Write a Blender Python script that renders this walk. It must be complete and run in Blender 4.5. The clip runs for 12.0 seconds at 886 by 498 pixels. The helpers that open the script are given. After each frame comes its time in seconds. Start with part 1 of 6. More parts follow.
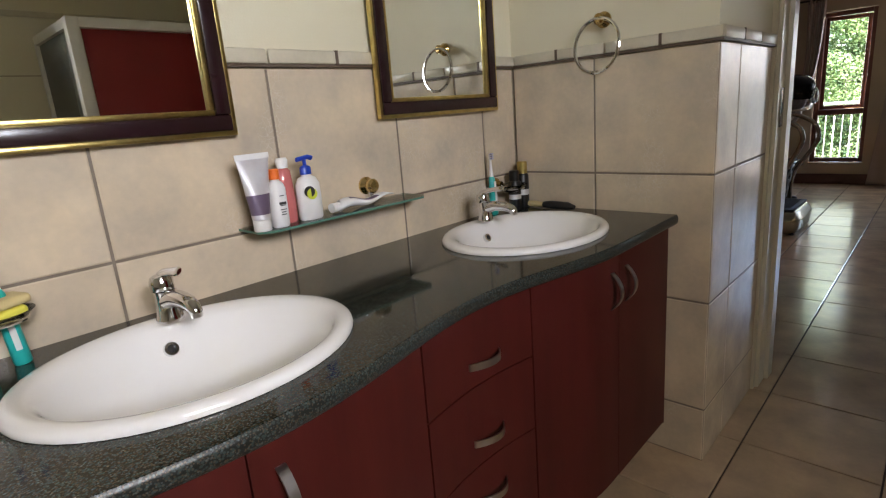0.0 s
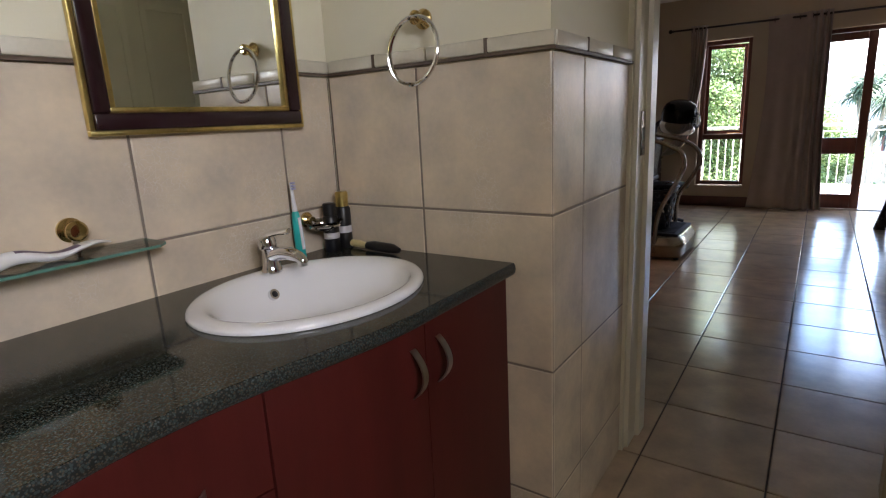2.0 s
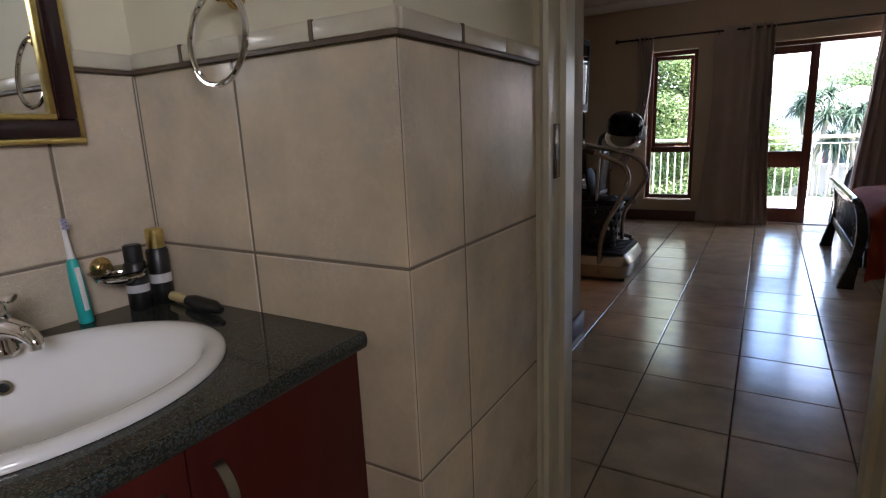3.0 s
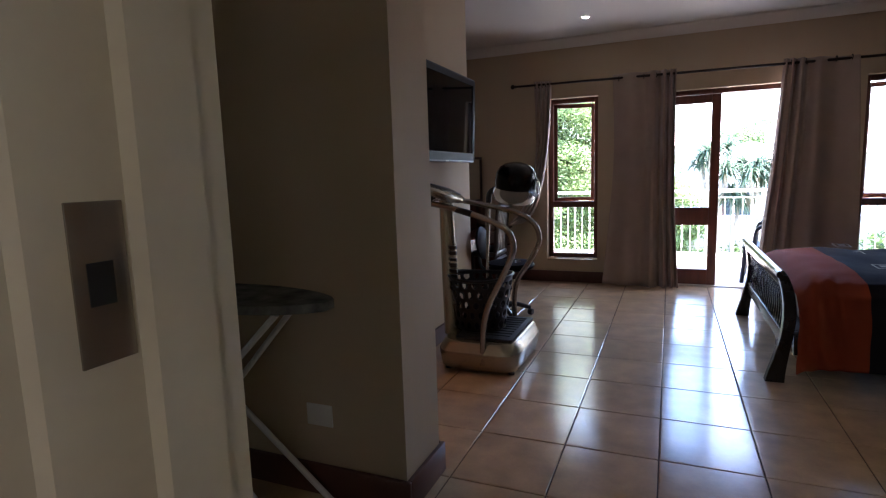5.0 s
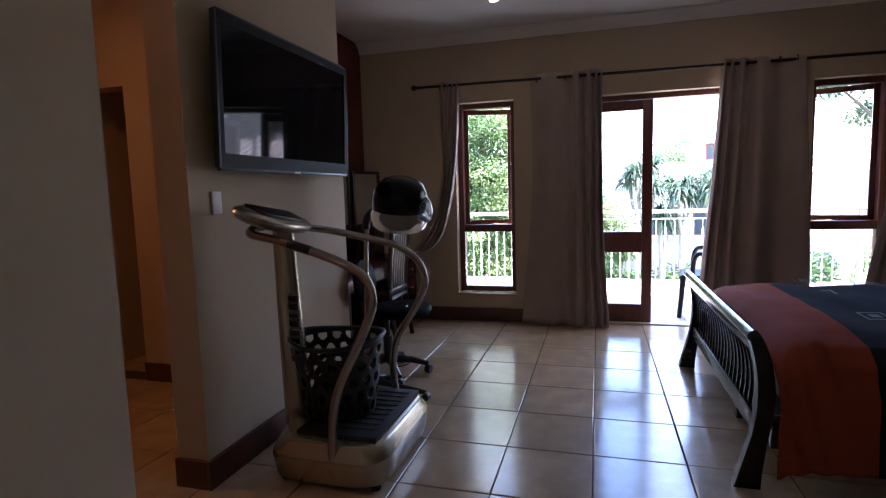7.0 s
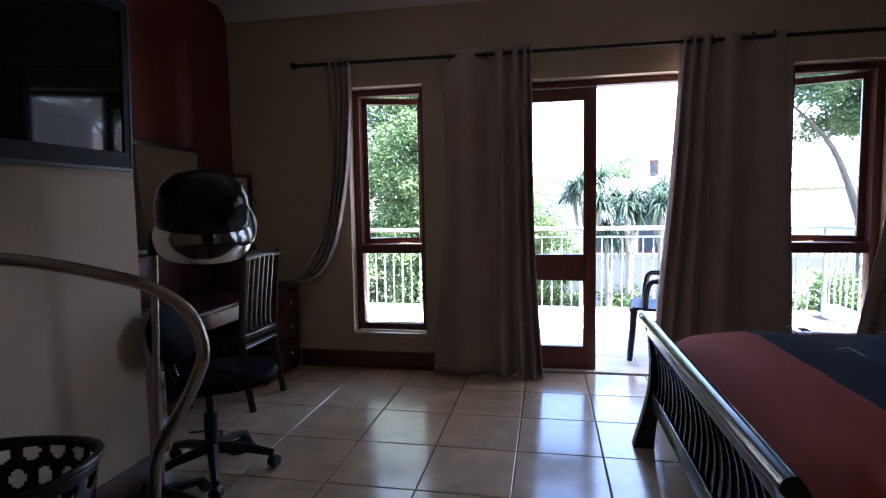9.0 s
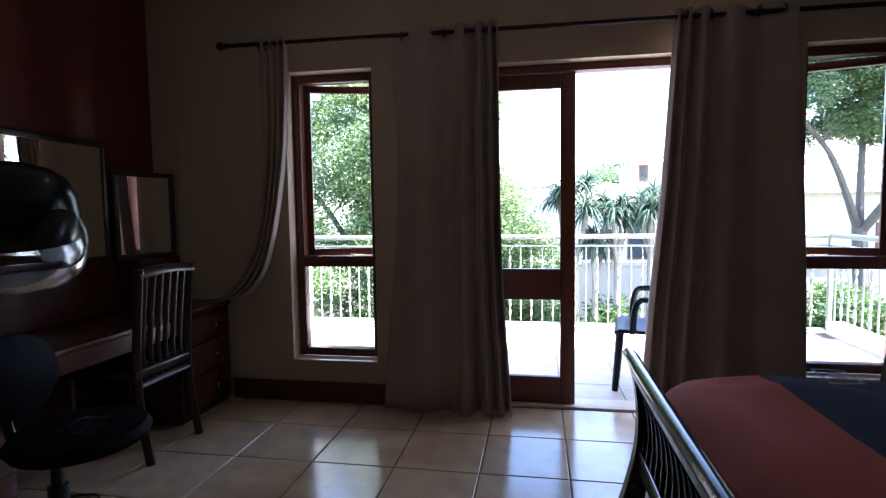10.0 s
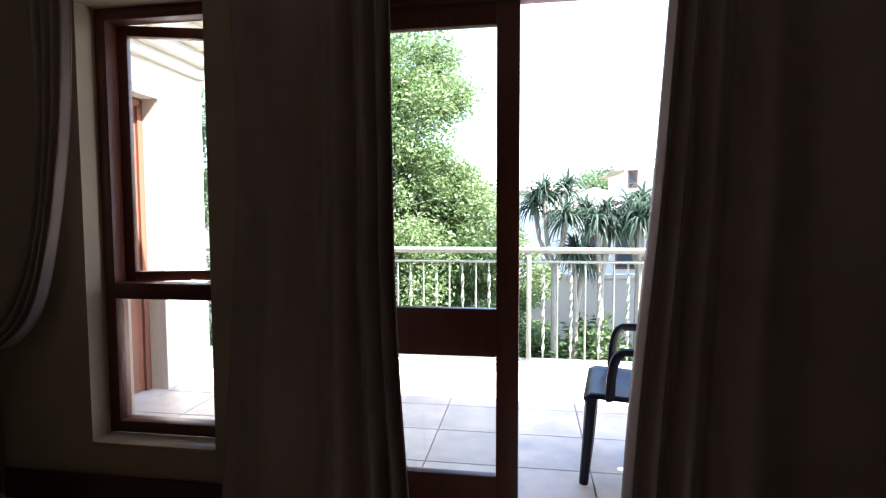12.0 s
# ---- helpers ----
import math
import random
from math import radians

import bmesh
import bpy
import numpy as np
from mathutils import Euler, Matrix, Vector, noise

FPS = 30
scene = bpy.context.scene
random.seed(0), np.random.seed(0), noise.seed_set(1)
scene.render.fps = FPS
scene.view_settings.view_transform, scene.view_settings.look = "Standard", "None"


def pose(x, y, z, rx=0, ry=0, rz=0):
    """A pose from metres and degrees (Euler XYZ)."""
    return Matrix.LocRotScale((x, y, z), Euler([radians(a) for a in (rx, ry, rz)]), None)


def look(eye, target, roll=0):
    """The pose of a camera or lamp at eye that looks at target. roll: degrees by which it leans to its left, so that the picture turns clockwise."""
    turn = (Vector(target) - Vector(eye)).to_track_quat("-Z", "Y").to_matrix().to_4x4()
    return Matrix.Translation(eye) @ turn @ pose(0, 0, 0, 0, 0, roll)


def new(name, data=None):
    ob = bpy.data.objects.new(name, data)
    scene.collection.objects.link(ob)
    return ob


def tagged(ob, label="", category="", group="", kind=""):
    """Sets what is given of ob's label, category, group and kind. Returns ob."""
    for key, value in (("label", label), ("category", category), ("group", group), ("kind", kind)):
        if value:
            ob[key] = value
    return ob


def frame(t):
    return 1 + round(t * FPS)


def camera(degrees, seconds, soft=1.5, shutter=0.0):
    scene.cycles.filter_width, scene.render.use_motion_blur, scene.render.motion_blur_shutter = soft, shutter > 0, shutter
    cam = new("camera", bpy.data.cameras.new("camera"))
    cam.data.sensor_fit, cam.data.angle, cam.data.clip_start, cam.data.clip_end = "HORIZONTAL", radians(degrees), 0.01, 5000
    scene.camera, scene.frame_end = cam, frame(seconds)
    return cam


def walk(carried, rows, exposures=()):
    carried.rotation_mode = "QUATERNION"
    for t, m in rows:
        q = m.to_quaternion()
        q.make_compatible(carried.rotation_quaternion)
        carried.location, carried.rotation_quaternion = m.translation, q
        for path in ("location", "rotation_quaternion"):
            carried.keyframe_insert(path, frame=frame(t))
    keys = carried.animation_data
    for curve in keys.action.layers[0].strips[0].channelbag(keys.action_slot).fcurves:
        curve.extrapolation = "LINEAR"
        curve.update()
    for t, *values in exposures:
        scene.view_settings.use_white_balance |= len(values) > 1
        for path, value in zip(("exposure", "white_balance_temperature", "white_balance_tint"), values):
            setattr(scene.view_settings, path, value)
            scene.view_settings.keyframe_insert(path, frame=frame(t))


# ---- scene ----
cam = camera(78.8, 12.0, soft=1.2)
PATH = [
    (0, (0.055, 0.01, 1.265), (-1.281, 1.416, 0.779), -4.6),
    (0.5, (0.094, 0.094, 1.269), (-1.217, 1.528, 0.792), -4.1),
    (1, (0.1, 0.203, 1.265), (-1.166, 1.678, 0.794), -3.6),
    (1.5, (0.078, 0.369, 1.258), (-1.117, 1.905, 0.796), -3.3),
    (2, (0.064, 0.559, 1.255), (-1.052, 2.155, 0.799), -2.9),
    (2.5, (0.064, 0.798, 1.259), (-0.991, 2.44, 0.819), -2.7),
    (3, (0.062, 1.038, 1.254), (-0.942, 2.714, 0.826), -2.5),
    (5, (0.037, 2.192, 1.273), (-0.734, 4.018, 1.003), -1.8),
    (5.5, (0.025, 2.493, 1.266), (-0.681, 4.349, 1.027), -1.9),
    (6, (0.023, 2.801, 1.258), (-0.633, 4.677, 1.034), -1.7),
    (6.5, (0.025, 3.1, 1.255), (-0.582, 4.993, 1.037), -1.6),
    (7, (0.04, 3.383, 1.253), (-0.512, 5.294, 1.045), -1.6),
    (9, (0.169, 4.616, 1.211), (-0.211, 6.574, 1.053), -1.0),
    (9.5, (0.226, 4.928, 1.211), (-0.135, 6.889, 1.055), -0.8),
    (10, (0.289, 5.235, 1.214), (-0.058, 7.199, 1.073), -0.8),
    (10.5, (0.35, 5.539, 1.216), (0.013, 7.505, 1.08), -0.6),
    (11, (0.412, 5.841, 1.216), (0.082, 7.809, 1.076), -0.5),
    (11.5, (0.474, 6.159, 1.215), (0.147, 8.127, 1.084), -0.3),
    (12, (0.545, 6.487, 1.215), (0.232, 8.459, 1.092), -0.2),
]
EXPOSURES = [(0.0, 4.5, 6350, 16), (1.5, 4.55, 6200, 18), (3.0, 4.1, 6100, 21), (5.0, 4.8, 5850, 24), (7.0, 4.45, 5650, 25), (9.0, 4.0, 5500, 23), (11.0, 3.45, 5850, 18), (12.0, 3.1, 6050, 17)]
walk(cam, [(t, look(eye, target, roll)) for t, eye, target, roll in PATH], EXPOSURES)

# ---- world, sun, lights, exposure ----
SUN_TO = Vector((0.78, -0.16, 0.92)).normalized()
world = bpy.data.worlds.new("world")
scene.world = world
world.use_nodes = True
wn = world.node_tree.nodes
sky = wn.new("ShaderNodeTexSky")
sky.sky_type, sky.sun_disc = "NISHITA", False
sky.sun_elevation = math.asin(SUN_TO.z)
sky.sun_rotation = math.atan2(SUN_TO.x, SUN_TO.y)
world.node_tree.links.new(sky.outputs[0], wn["Background"].inputs[0])
wn["Background"].inputs[1].default_value = 0.15
sun = new("sun", bpy.data.lights.new("sun", "SUN"))
sun.data.energy, sun.data.angle, sun.data.color = 4.8, radians(0.5), (1.0, 0.95, 0.87)
sun.matrix_world = look(SUN_TO * 30, (0, 0, 0))


def window_light(name, centre, target, width, height, watts, color):
    data = bpy.data.lights.new(name, "AREA")
    data.shape, data.size, data.size_y, data.energy, data.color = "RECTANGLE", width, height, watts, color
    ob = new(name, data)
    ob.matrix_world = look(centre, target)
    return ob


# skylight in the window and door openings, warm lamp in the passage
window_light("bathroom_skylight", (1.72, -0.25, 2.1), (-1.2, 0.35, 1.1), 0.9, 0.62, 0.68, (1.0, 0.955, 0.87)).data.spread = radians(94)
window_light("door_skylight", (0.9, 8.66, 1.1), (0.9, 0, 0.9), 0.75, 1.9, 0.55, (0.92, 0.96, 1.0))
window_light("window_skylight", (-0.99, 8.69, 1.2), (-0.99, 0, 1.0), 0.45, 1.6, 0.2, (0.92, 0.96, 1.0))
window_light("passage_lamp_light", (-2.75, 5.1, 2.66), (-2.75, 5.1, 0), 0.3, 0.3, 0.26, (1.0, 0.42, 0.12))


# ---- materials ----
def material(name, color, rough=0.5, metal=0.0, spread=0.12, scale=8.0, fine=120.0, bump=0.0, spec=0.5, tint=None, coat=0.0, sheen=0.0,
             island=0.0, stretch=(1, 1, 1), rough_spread=0.0):
    """A surface with colour varied at two scales, optional relief and per-piece variation."""
    m = bpy.data.materials.new(name)
    m.use_nodes = True
    nt = m.node_tree
    n, l = nt.nodes, nt.links
    b = n["Principled BSDF"]
    b.inputs["Roughness"].default_value, b.inputs["Metallic"].default_value = rough, metal
    b.inputs["Specular IOR Level"].default_value = spec
    b.inputs["Coat Weight"].default_value, b.inputs["Sheen Weight"].default_value = coat, sheen
    tc, mp = n.new("ShaderNodeTexCoord"), n.new("ShaderNodeMapping")
    mp.inputs["Scale"].default_value = stretch
    geo = n.new("ShaderNodeNewGeometry")
    l.new(geo.outputs["Position"], mp.inputs["Vector"])
    big, small = n.new("ShaderNodeTexNoise"), n.new("ShaderNodeTexNoise")
    big.inputs["Scale"].default_value, big.inputs["Detail"].default_value = scale, 4
    small.inputs["Scale"].default_value, small.inputs["Detail"].default_value = fine, 3
    l.new(mp.outputs[0], big.inputs["Vector"])
    l.new(mp.outputs[0], small.inputs["Vector"])
    dark = [c * (1 - spread) for c in color]
    light = [min(1, c * (1 + spread)) for c in (tint or color)]
    ramp = n.new("ShaderNodeMix")
    ramp.data_type = "RGBA"
    ramp.inputs[6].default_value, ramp.inputs[7].default_value = (*dark, 1), (*light, 1)
    add = n.new("ShaderNodeMath")
    add.operation = "MULTIPLY_ADD"
    add.inputs[1].default_value = 0.35
    scl = n.new("ShaderNodeMapRange")
    scl.inputs[1].default_value, scl.inputs[2].default_value, scl.inputs[3].default_value, scl.inputs[4].default_value = 0.1, 0.9, -0.3, 1.0
    l.new(big.outputs[0], scl.inputs[0])
    l.new(small.outputs[0], add.inputs[0])
    l.new(scl.outputs[0], add.inputs[2])
    l.new(add.outputs[0], ramp.inputs[0])
    out = ramp.outputs[2]
    if island:
        info = n.new("ShaderNodeObjectInfo")
        hsv = n.new("ShaderNodeHueSaturation")
        mr = n.new("ShaderNodeMapRange")
        mr.inputs[3].default_value, mr.inputs[4].default_value = 1 - island, 1 + island
        l.new(info.outputs["Random"], mr.inputs[0])
        l.new(mr.outputs[0], hsv.inputs["Value"])
        l.new(out, hsv.inputs["Color"])
        out = hsv.outputs[0]
    l.new(out, b.inputs["Base Color"])
    if rough_spread:
        rr = n.new("ShaderNodeMapRange")
        rr.inputs[1].default_value, rr.inputs[2].default_value = 0.1, 0.9
        rr.inputs[3].default_value, rr.inputs[4].default_value = max(0.02, rough - rough_spread), rough + rough_spread
        l.new(big.outputs[0], rr.inputs[0])
        l.new(rr.outputs[0], b.inputs["Roughness"])
    if bump:
        bp = n.new("ShaderNodeBump")
        bp.inputs["Strength"].default_value, bp.inputs["Distance"].default_value = bump, 0.004
        l.new(small.outputs[0], bp.inputs["Height"])
        l.new(bp.outputs[0], b.inputs["Normal"])
    return m


def glass(name, color=(1, 1, 1), gloss=0.02):
    m = bpy.data.materials.new(name)
    m.use_nodes = True
    n, l = m.node_tree.nodes, m.node_tree.links
    n.remove(n["Principled BSDF"])
    tr, gl, mix, fr = n.new("ShaderNodeBsdfTransparent"), n.new("ShaderNodeBsdfGlossy"), n.new("ShaderNodeMixShader"), n.new("ShaderNodeFresnel")
    tr.inputs[0].default_value = (*color, 1)
    gl.inputs["Roughness"].default_value = gloss
    fr.inputs[0].default_value = 1.45
    l.new(fr.outputs[0], mix.inputs[0])
    l.new(tr.outputs[0], mix.inputs[1])
    l.new(gl.outputs[0], mix.inputs[2])
    l.new(mix.outputs[0], n["Material Output"].inputs[0])
    return m


def granite(name, rough=0.07):
    m = material(name, (0.010, 0.013, 0.011), rough, spread=0.3, scale=30, fine=300, spec=0.36)
    n, l = m.node_tree.nodes, m.node_tree.links
    b = n["Principled BSDF"]
    geo = n.new("ShaderNodeNewGeometry")
    base = b.inputs["Base Color"].links[0].from_socket
    for scale, color, edge in ((210, (0.050, 0.075, 0.075), 0.38), (270, (0.11, 0.08, 0.05), 0.29), (190, (0.10, 0.13, 0.135), 0.18)):
        v = n.new("ShaderNodeTexVoronoi")
        v.inputs["Scale"].default_value = scale
        l.new(geo.outputs["Position"], v.inputs["Vector"])
        mr = n.new("ShaderNodeMapRange")
        mr.inputs[1].default_value, mr.inputs[2].default_value, mr.inputs[3].default_value, mr.inputs[4].default_value = edge, edge + 0.12, 0.6, 0.0
        l.new(v.outputs["Distance"], mr.inputs[0])
        mx = n.new("ShaderNodeMix")
        mx.data_type = "RGBA"
        mx.inputs[7].default_value = (*color, 1)
        l.new(mr.outputs[0], mx.inputs[0])
        l.new(base, mx.inputs[6])
        base = mx.outputs[2]
    l.new(base, b.inputs["Base Color"])
    return m


def tile_material(name, color, rough):
    m = material(name, color, rough, spread=0.25, scale=6.5, fine=60, tint=(color[0] * 1.02, color[1] * 0.955, color[2] * 0.84), island=0.05, rough_spread=0.05)
    return m


def crackled(m):
    """Adds faint pale crackle veins in patches to a glazed tile."""
    n, l = m.node_tree.nodes, m.node_tree.links
    b = n["Principled BSDF"]
    geo, vor, patch = n.new("ShaderNodeNewGeometry"), n.new("ShaderNodeTexVoronoi"), n.new("ShaderNodeTexNoise")
    warp, mixv = n.new("ShaderNodeTexNoise"), n.new("ShaderNodeVectorMath")
    warp.inputs["Scale"].default_value, patch.inputs["Scale"].default_value = 40, 5.5
    patch.inputs["Detail"].default_value = 3
    mixv.operation = "MULTIPLY_ADD"
    mixv.inputs[1].default_value = (0.03, 0.03, 0.03)
    vor.feature = "DISTANCE_TO_EDGE"
    vor.inputs["Scale"].default_value = 62
    l.new(geo.outputs["Position"], warp.inputs["Vector"])
    l.new(geo.outputs["Position"], patch.inputs["Vector"])
    l.new(warp.outputs["Color"], mixv.inputs[0])
    l.new(geo.outputs["Position"], mixv.inputs[2])
    l.new(mixv.outputs[0], vor.inputs["Vector"])
    line, where, both, mx = n.new("ShaderNodeMapRange"), n.new("ShaderNodeMapRange"), n.new("ShaderNodeMath"), n.new("ShaderNodeMix")
    for node, lo, hi, a, z in ((line, 0.0, 0.05, 0.55, 0.0), (where, 0.56, 0.66, 0.0, 1.0)):
        node.inputs[1].default_value, node.inputs[2].default_value, node.inputs[3].default_value, node.inputs[4].default_value = lo, hi, a, z
    l.new(vor.outputs["Distance"], line.inputs[0])
    l.new(patch.outputs[0], where.inputs[0])
    both.operation = "MULTIPLY"
    l.new(line.outputs[0], both.inputs[0])
    l.new(where.outputs[0], both.inputs[1])
    mx.data_type = "RGBA"
    mx.inputs[7].default_value = (0.66, 0.59, 0.49, 1)
    l.new(b.inputs["Base Color"].links[0].from_socket, mx.inputs[6])
    l.new(both.outputs[0], mx.inputs[0])
    l.new(mx.outputs[2], b.inputs["Base Color"])
    return m


def foliage(name, color, light):
    m = bpy.data.materials.new(name)
    m.use_nodes = True
    n, l = m.node_tree.nodes, m.node_tree.links
    b = n["Principled BSDF"]
    geo, mx = n.new("ShaderNodeNewGeometry"), n.new("ShaderNodeMix")
    mx.data_type = "RGBA"
    mx.inputs[6].default_value, mx.inputs[7].default_value = (*color, 1), (*light, 1)
    l.new(geo.outputs["Random Per Island"], mx.inputs[0])
    l.new(mx.outputs[2], b.inputs["Base Color"])
    b.inputs["Roughness"].default_value = 0.55
    tl, ad = n.new("ShaderNodeBsdfTranslucent"), n.new("ShaderNodeMixShader")
    l.new(mx.outputs[2], tl.inputs[0])
    ad.inputs[0].default_value = 0.45
    l.new(b.outputs[0], ad.inputs[1])
    l.new(tl.outputs[0], ad.inputs[2])
    l.new(ad.outputs[0], n["Material Output"].inputs[0])
    return m


M_PAINT = material("cream_wall_paint", (0.49, 0.378, 0.258), 0.75, spread=0.04, scale=1.5, fine=220, bump=0.12)
M_BATHPAINT = material("bathroom_cream_paint", (0.66, 0.605, 0.445), 0.6, spread=0.035, scale=1.5, fine=220, bump=0.10)
M_RED = material("terracotta_accent_paint", (0.135, 0.025, 0.014), 0.7, spread=0.07, scale=2, fine=200, bump=0.12)
M_CEIL = material("white_ceiling_paint", (0.74, 0.70, 0.65), 0.8, spread=0.03, scale=1.5, fine=180, bump=0.1)
M_BASE = material("dark_red_skirting_tile", (0.10, 0.038, 0.026), 0.4, spread=0.2, scale=10, fine=150)
M_FLOOR = tile_material("beige_floor_tile", (0.47, 0.36, 0.255), 0.17)
M_FGROUT = material("dark_floor_grout", (0.07, 0.05, 0.04), 0.9, spread=0.2, scale=20)
M_WTILE = crackled(tile_material("beige_wall_tile", (0.55, 0.475, 0.375), 0.24))
M_WGROUT = material("grey_brown_grout", (0.19, 0.155, 0.12), 0.9, spread=0.15, scale=20)
M_TRIM = material("cream_border_tile", (0.53, 0.475, 0.36), 0.35, spread=0.12, scale=15)
M_TRIMLINE = material("brown_border_line", (0.10, 0.070, 0.048), 0.5, spread=0.15, scale=15)
M_GRANITE = granite("dark_green_speckled_granite")
M_GRANITEEDGE = granite("honed_granite_edge", 0.34)
M_CHERRY = material("dark_red_cherry_laminate", (0.066, 0.0092, 0.0070), 0.46, spec=0.3, spread=0.25, scale=5, fine=90, stretch=(3, 3, 0.35))
M_CERAMIC = material("white_glazed_ceramic", (0.80, 0.79, 0.77), 0.08, spread=0.015, scale=4, coat=0.4)
M_CHROME = material("polished_chrome", (0.74, 0.74, 0.75), 0.09, 1.0, spread=0.04, scale=12)
M_SATIN = material("satin_nickel", (0.55, 0.54, 0.53), 0.30, 1.0, spread=0.06, scale=20)
M_BRASS = material("antique_brass", (0.62, 0.46, 0.20), 0.2, 1.0, spread=0.12, scale=20)
M_GOLD = material("gold_leaf_frame_edge", (0.60, 0.47, 0.17), 0.30, 1.0, spread=0.25, scale=30)
M_DARKFRAME = material("dark_mahogany_frame", (0.020, 0.007, 0.008), 0.25, spread=0.3, scale=12)
M_MIRROR = material("mirror_silver", (0.86, 0.88, 0.86), 0.01, 1.0, spread=0.005)
M_GLASS = glass("clear_glass", (0.97, 0.98, 0.97))
M_SHELF = glass("green_edged_glass", (0.80, 0.92, 0.86))
M_SHELFEDGE = material("green_glass_edge", (0.10, 0.22, 0.17), 0.1, spread=0.1)
M_STEELPAINT = material("cream_enamel_steel", (0.66, 0.60, 0.46), 0.33, spread=0.06, scale=6, fine=80)
M_DOORPAINT = material("cream_door_paint", (0.62, 0.61, 0.47), 0.4, spread=0.04, scale=4, fine=120, bump=0.05)
M_MERANTI = material("red_brown_meranti_wood", (0.125, 0.034, 0.018), 0.38, spread=0.3, scale=6, fine=60, stretch=(6, 6, 0.6))
M_DARKWOOD = material("dark_stained_wood", (0.035, 0.016, 0.011), 0.30, spread=0.3, scale=8, fine=80, stretch=(4, 4, 0.6))
M_DESK = material("dark_cherry_furniture_wood", (0.075, 0.022, 0.014), 0.25, spread=0.3, scale=8, fine=80, stretch=(1, 4, 4))
M_BEDWOOD = material("black_brown_lacquered_wood", (0.016, 0.012, 0.011), 0.22, spread=0.25, scale=10, fine=90)
M_CURTAIN = material("taupe_satin_curtain", (0.37, 0.275, 0.225), 0.34, spread=0.08, scale=6, fine=500, bump=0.06, sheen=0.25)
M_ROD = material("black_iron_rod", (0.03, 0.022, 0.018), 0.4, 0.6, spread=0.2)
M_DUVETRED = material("rust_red_cotton", (0.31, 0.062, 0.032), 0.9, spec=0.12, spread=0.08, scale=5, fine=420, bump=0.12)
M_DUVETNAVY = material("charcoal_navy_cotton", (0.020, 0.020, 0.030), 0.9, spec=0.12, spread=0.12, scale=5, fine=420, bump=0.12)
M_MOTIF = material("grey_embroidery", (0.20, 0.18, 0.16), 0.8, spread=0.1, fine=500)
M_BLACKPL = material("black_plastic", (0.009, 0.009, 0.010), 0.38, spread=0.2, scale=20)
M_BLACKVIN = material("black_vinyl", (0.005, 0.005, 0.006), 0.55, spread=0.2, scale=20, fine=300, bump=0.08, spec=0.03)
M_GLOSSBLACK = material("glossy_black_plastic", (0.004, 0.005, 0.005), 0.2, spread=0.2, scale=20, spec=0.25)
M_RUBBER = material("black_rubber_mat", (0.014, 0.014, 0.015), 0.7, spread=0.2, fine=300, bump=0.2)
M_SILVERPL = material("champagne_silver_plastic", (0.43, 0.39, 0.30), 0.26, 0.8, spread=0.06, scale=8)
M_TUBE = material("brushed_grey_steel_tube", (0.36, 0.32, 0.28), 0.27, 0.9, spread=0.08, scale=20)
M_SCREEN = material("black_glossy_screen", (0.004, 0.004, 0.006), 0.04, spread=0.1, spec=0.16)
M_TVFRAME = material("dark_grey_tv_bezel", (0.008, 0.008, 0.010), 0.55, spread=0.1, spec=0.15)
M_TVSILVER = material("silver_tv_lip", (0.05, 0.05, 0.055), 0.45, 0.5, spread=0.08)
M_WHITEPL = material("white_plastic", (0.72, 0.71, 0.69), 0.4, spread=0.04)
M_ORANGE = material("orange_cap_plastic", (0.72, 0.15, 0.02), 0.4, spread=0.06)
M_PINK = material("pink_soap_bottle", (0.55, 0.16, 0.15), 0.2, spread=0.08, coat=0.3)
M_BLUE = material("blue_pump_plastic", (0.02, 0.06, 0.42), 0.3, spread=0.08)
M_LILAC = material("lilac_tube_plastic", (0.13, 0.095, 0.15), 0.28, spread=0.08)
M_SILVERFOIL = material("silver_tube_foil", (0.74, 0.73, 0.75), 0.32, 0.45, spread=0.1, scale=25)
M_LABELTXT = material("printed_label_ink", (0.05, 0.05, 0.05), 0.5, spread=0.05)
M_LIME = material("lime_label_swoosh", (0.55, 0.62, 0.05), 0.4, spread=0.05)
M_TEAL = material("teal_toothbrush_plastic", (0.02, 0.42, 0.38), 0.3, spread=0.06)
M_BRISTLE = material("striped_bristles", (0.35, 0.35, 0.50), 0.7, spread=0.3, fine=400)
M_YELLOW = material("yellow_soap_bar", (0.75, 0.70, 0.10), 0.45, spread=0.06)
M_SOAP = material("cream_soap_bar", (0.62, 0.50, 0.24), 0.45, spread=0.06)
M_SMOKE = glass("smoky_glass", (0.75, 0.76, 0.72), 0.05)
M_VISOR = glass("clear_hood_visor", (0.80, 0.82, 0.84), 0.22)
M_BALTILE = tile_material("pale_balcony_tile", (0.56, 0.50, 0.43), 0.5)
M_RAIL = material("pale_green_painted_iron", (0.20, 0.225, 0.195), 0.4, spread=0.08, scale=10)
M_PLASTER = material("white_exterior_plaster", (0.62, 0.585, 0.52), 0.85, spread=0.06, scale=1.2, fine=60, bump=0.15)
M_ROOF = material("pale_clay_roof_tile", (0.50, 0.42, 0.36), 0.8, spread=0.18, scale=2.5, fine=30)
M_EXTDOOR = material("sunlit_terracotta_wood_door", (0.20, 0.08, 0.05), 0.4, spread=0.18, scale=6, fine=60, stretch=(6, 6, 0.6))
M_GRASS = material("garden_ground", (0.07, 0.085, 0.035), 0.95, spread=0.35, scale=1.2, fine=14, bump=0.4)
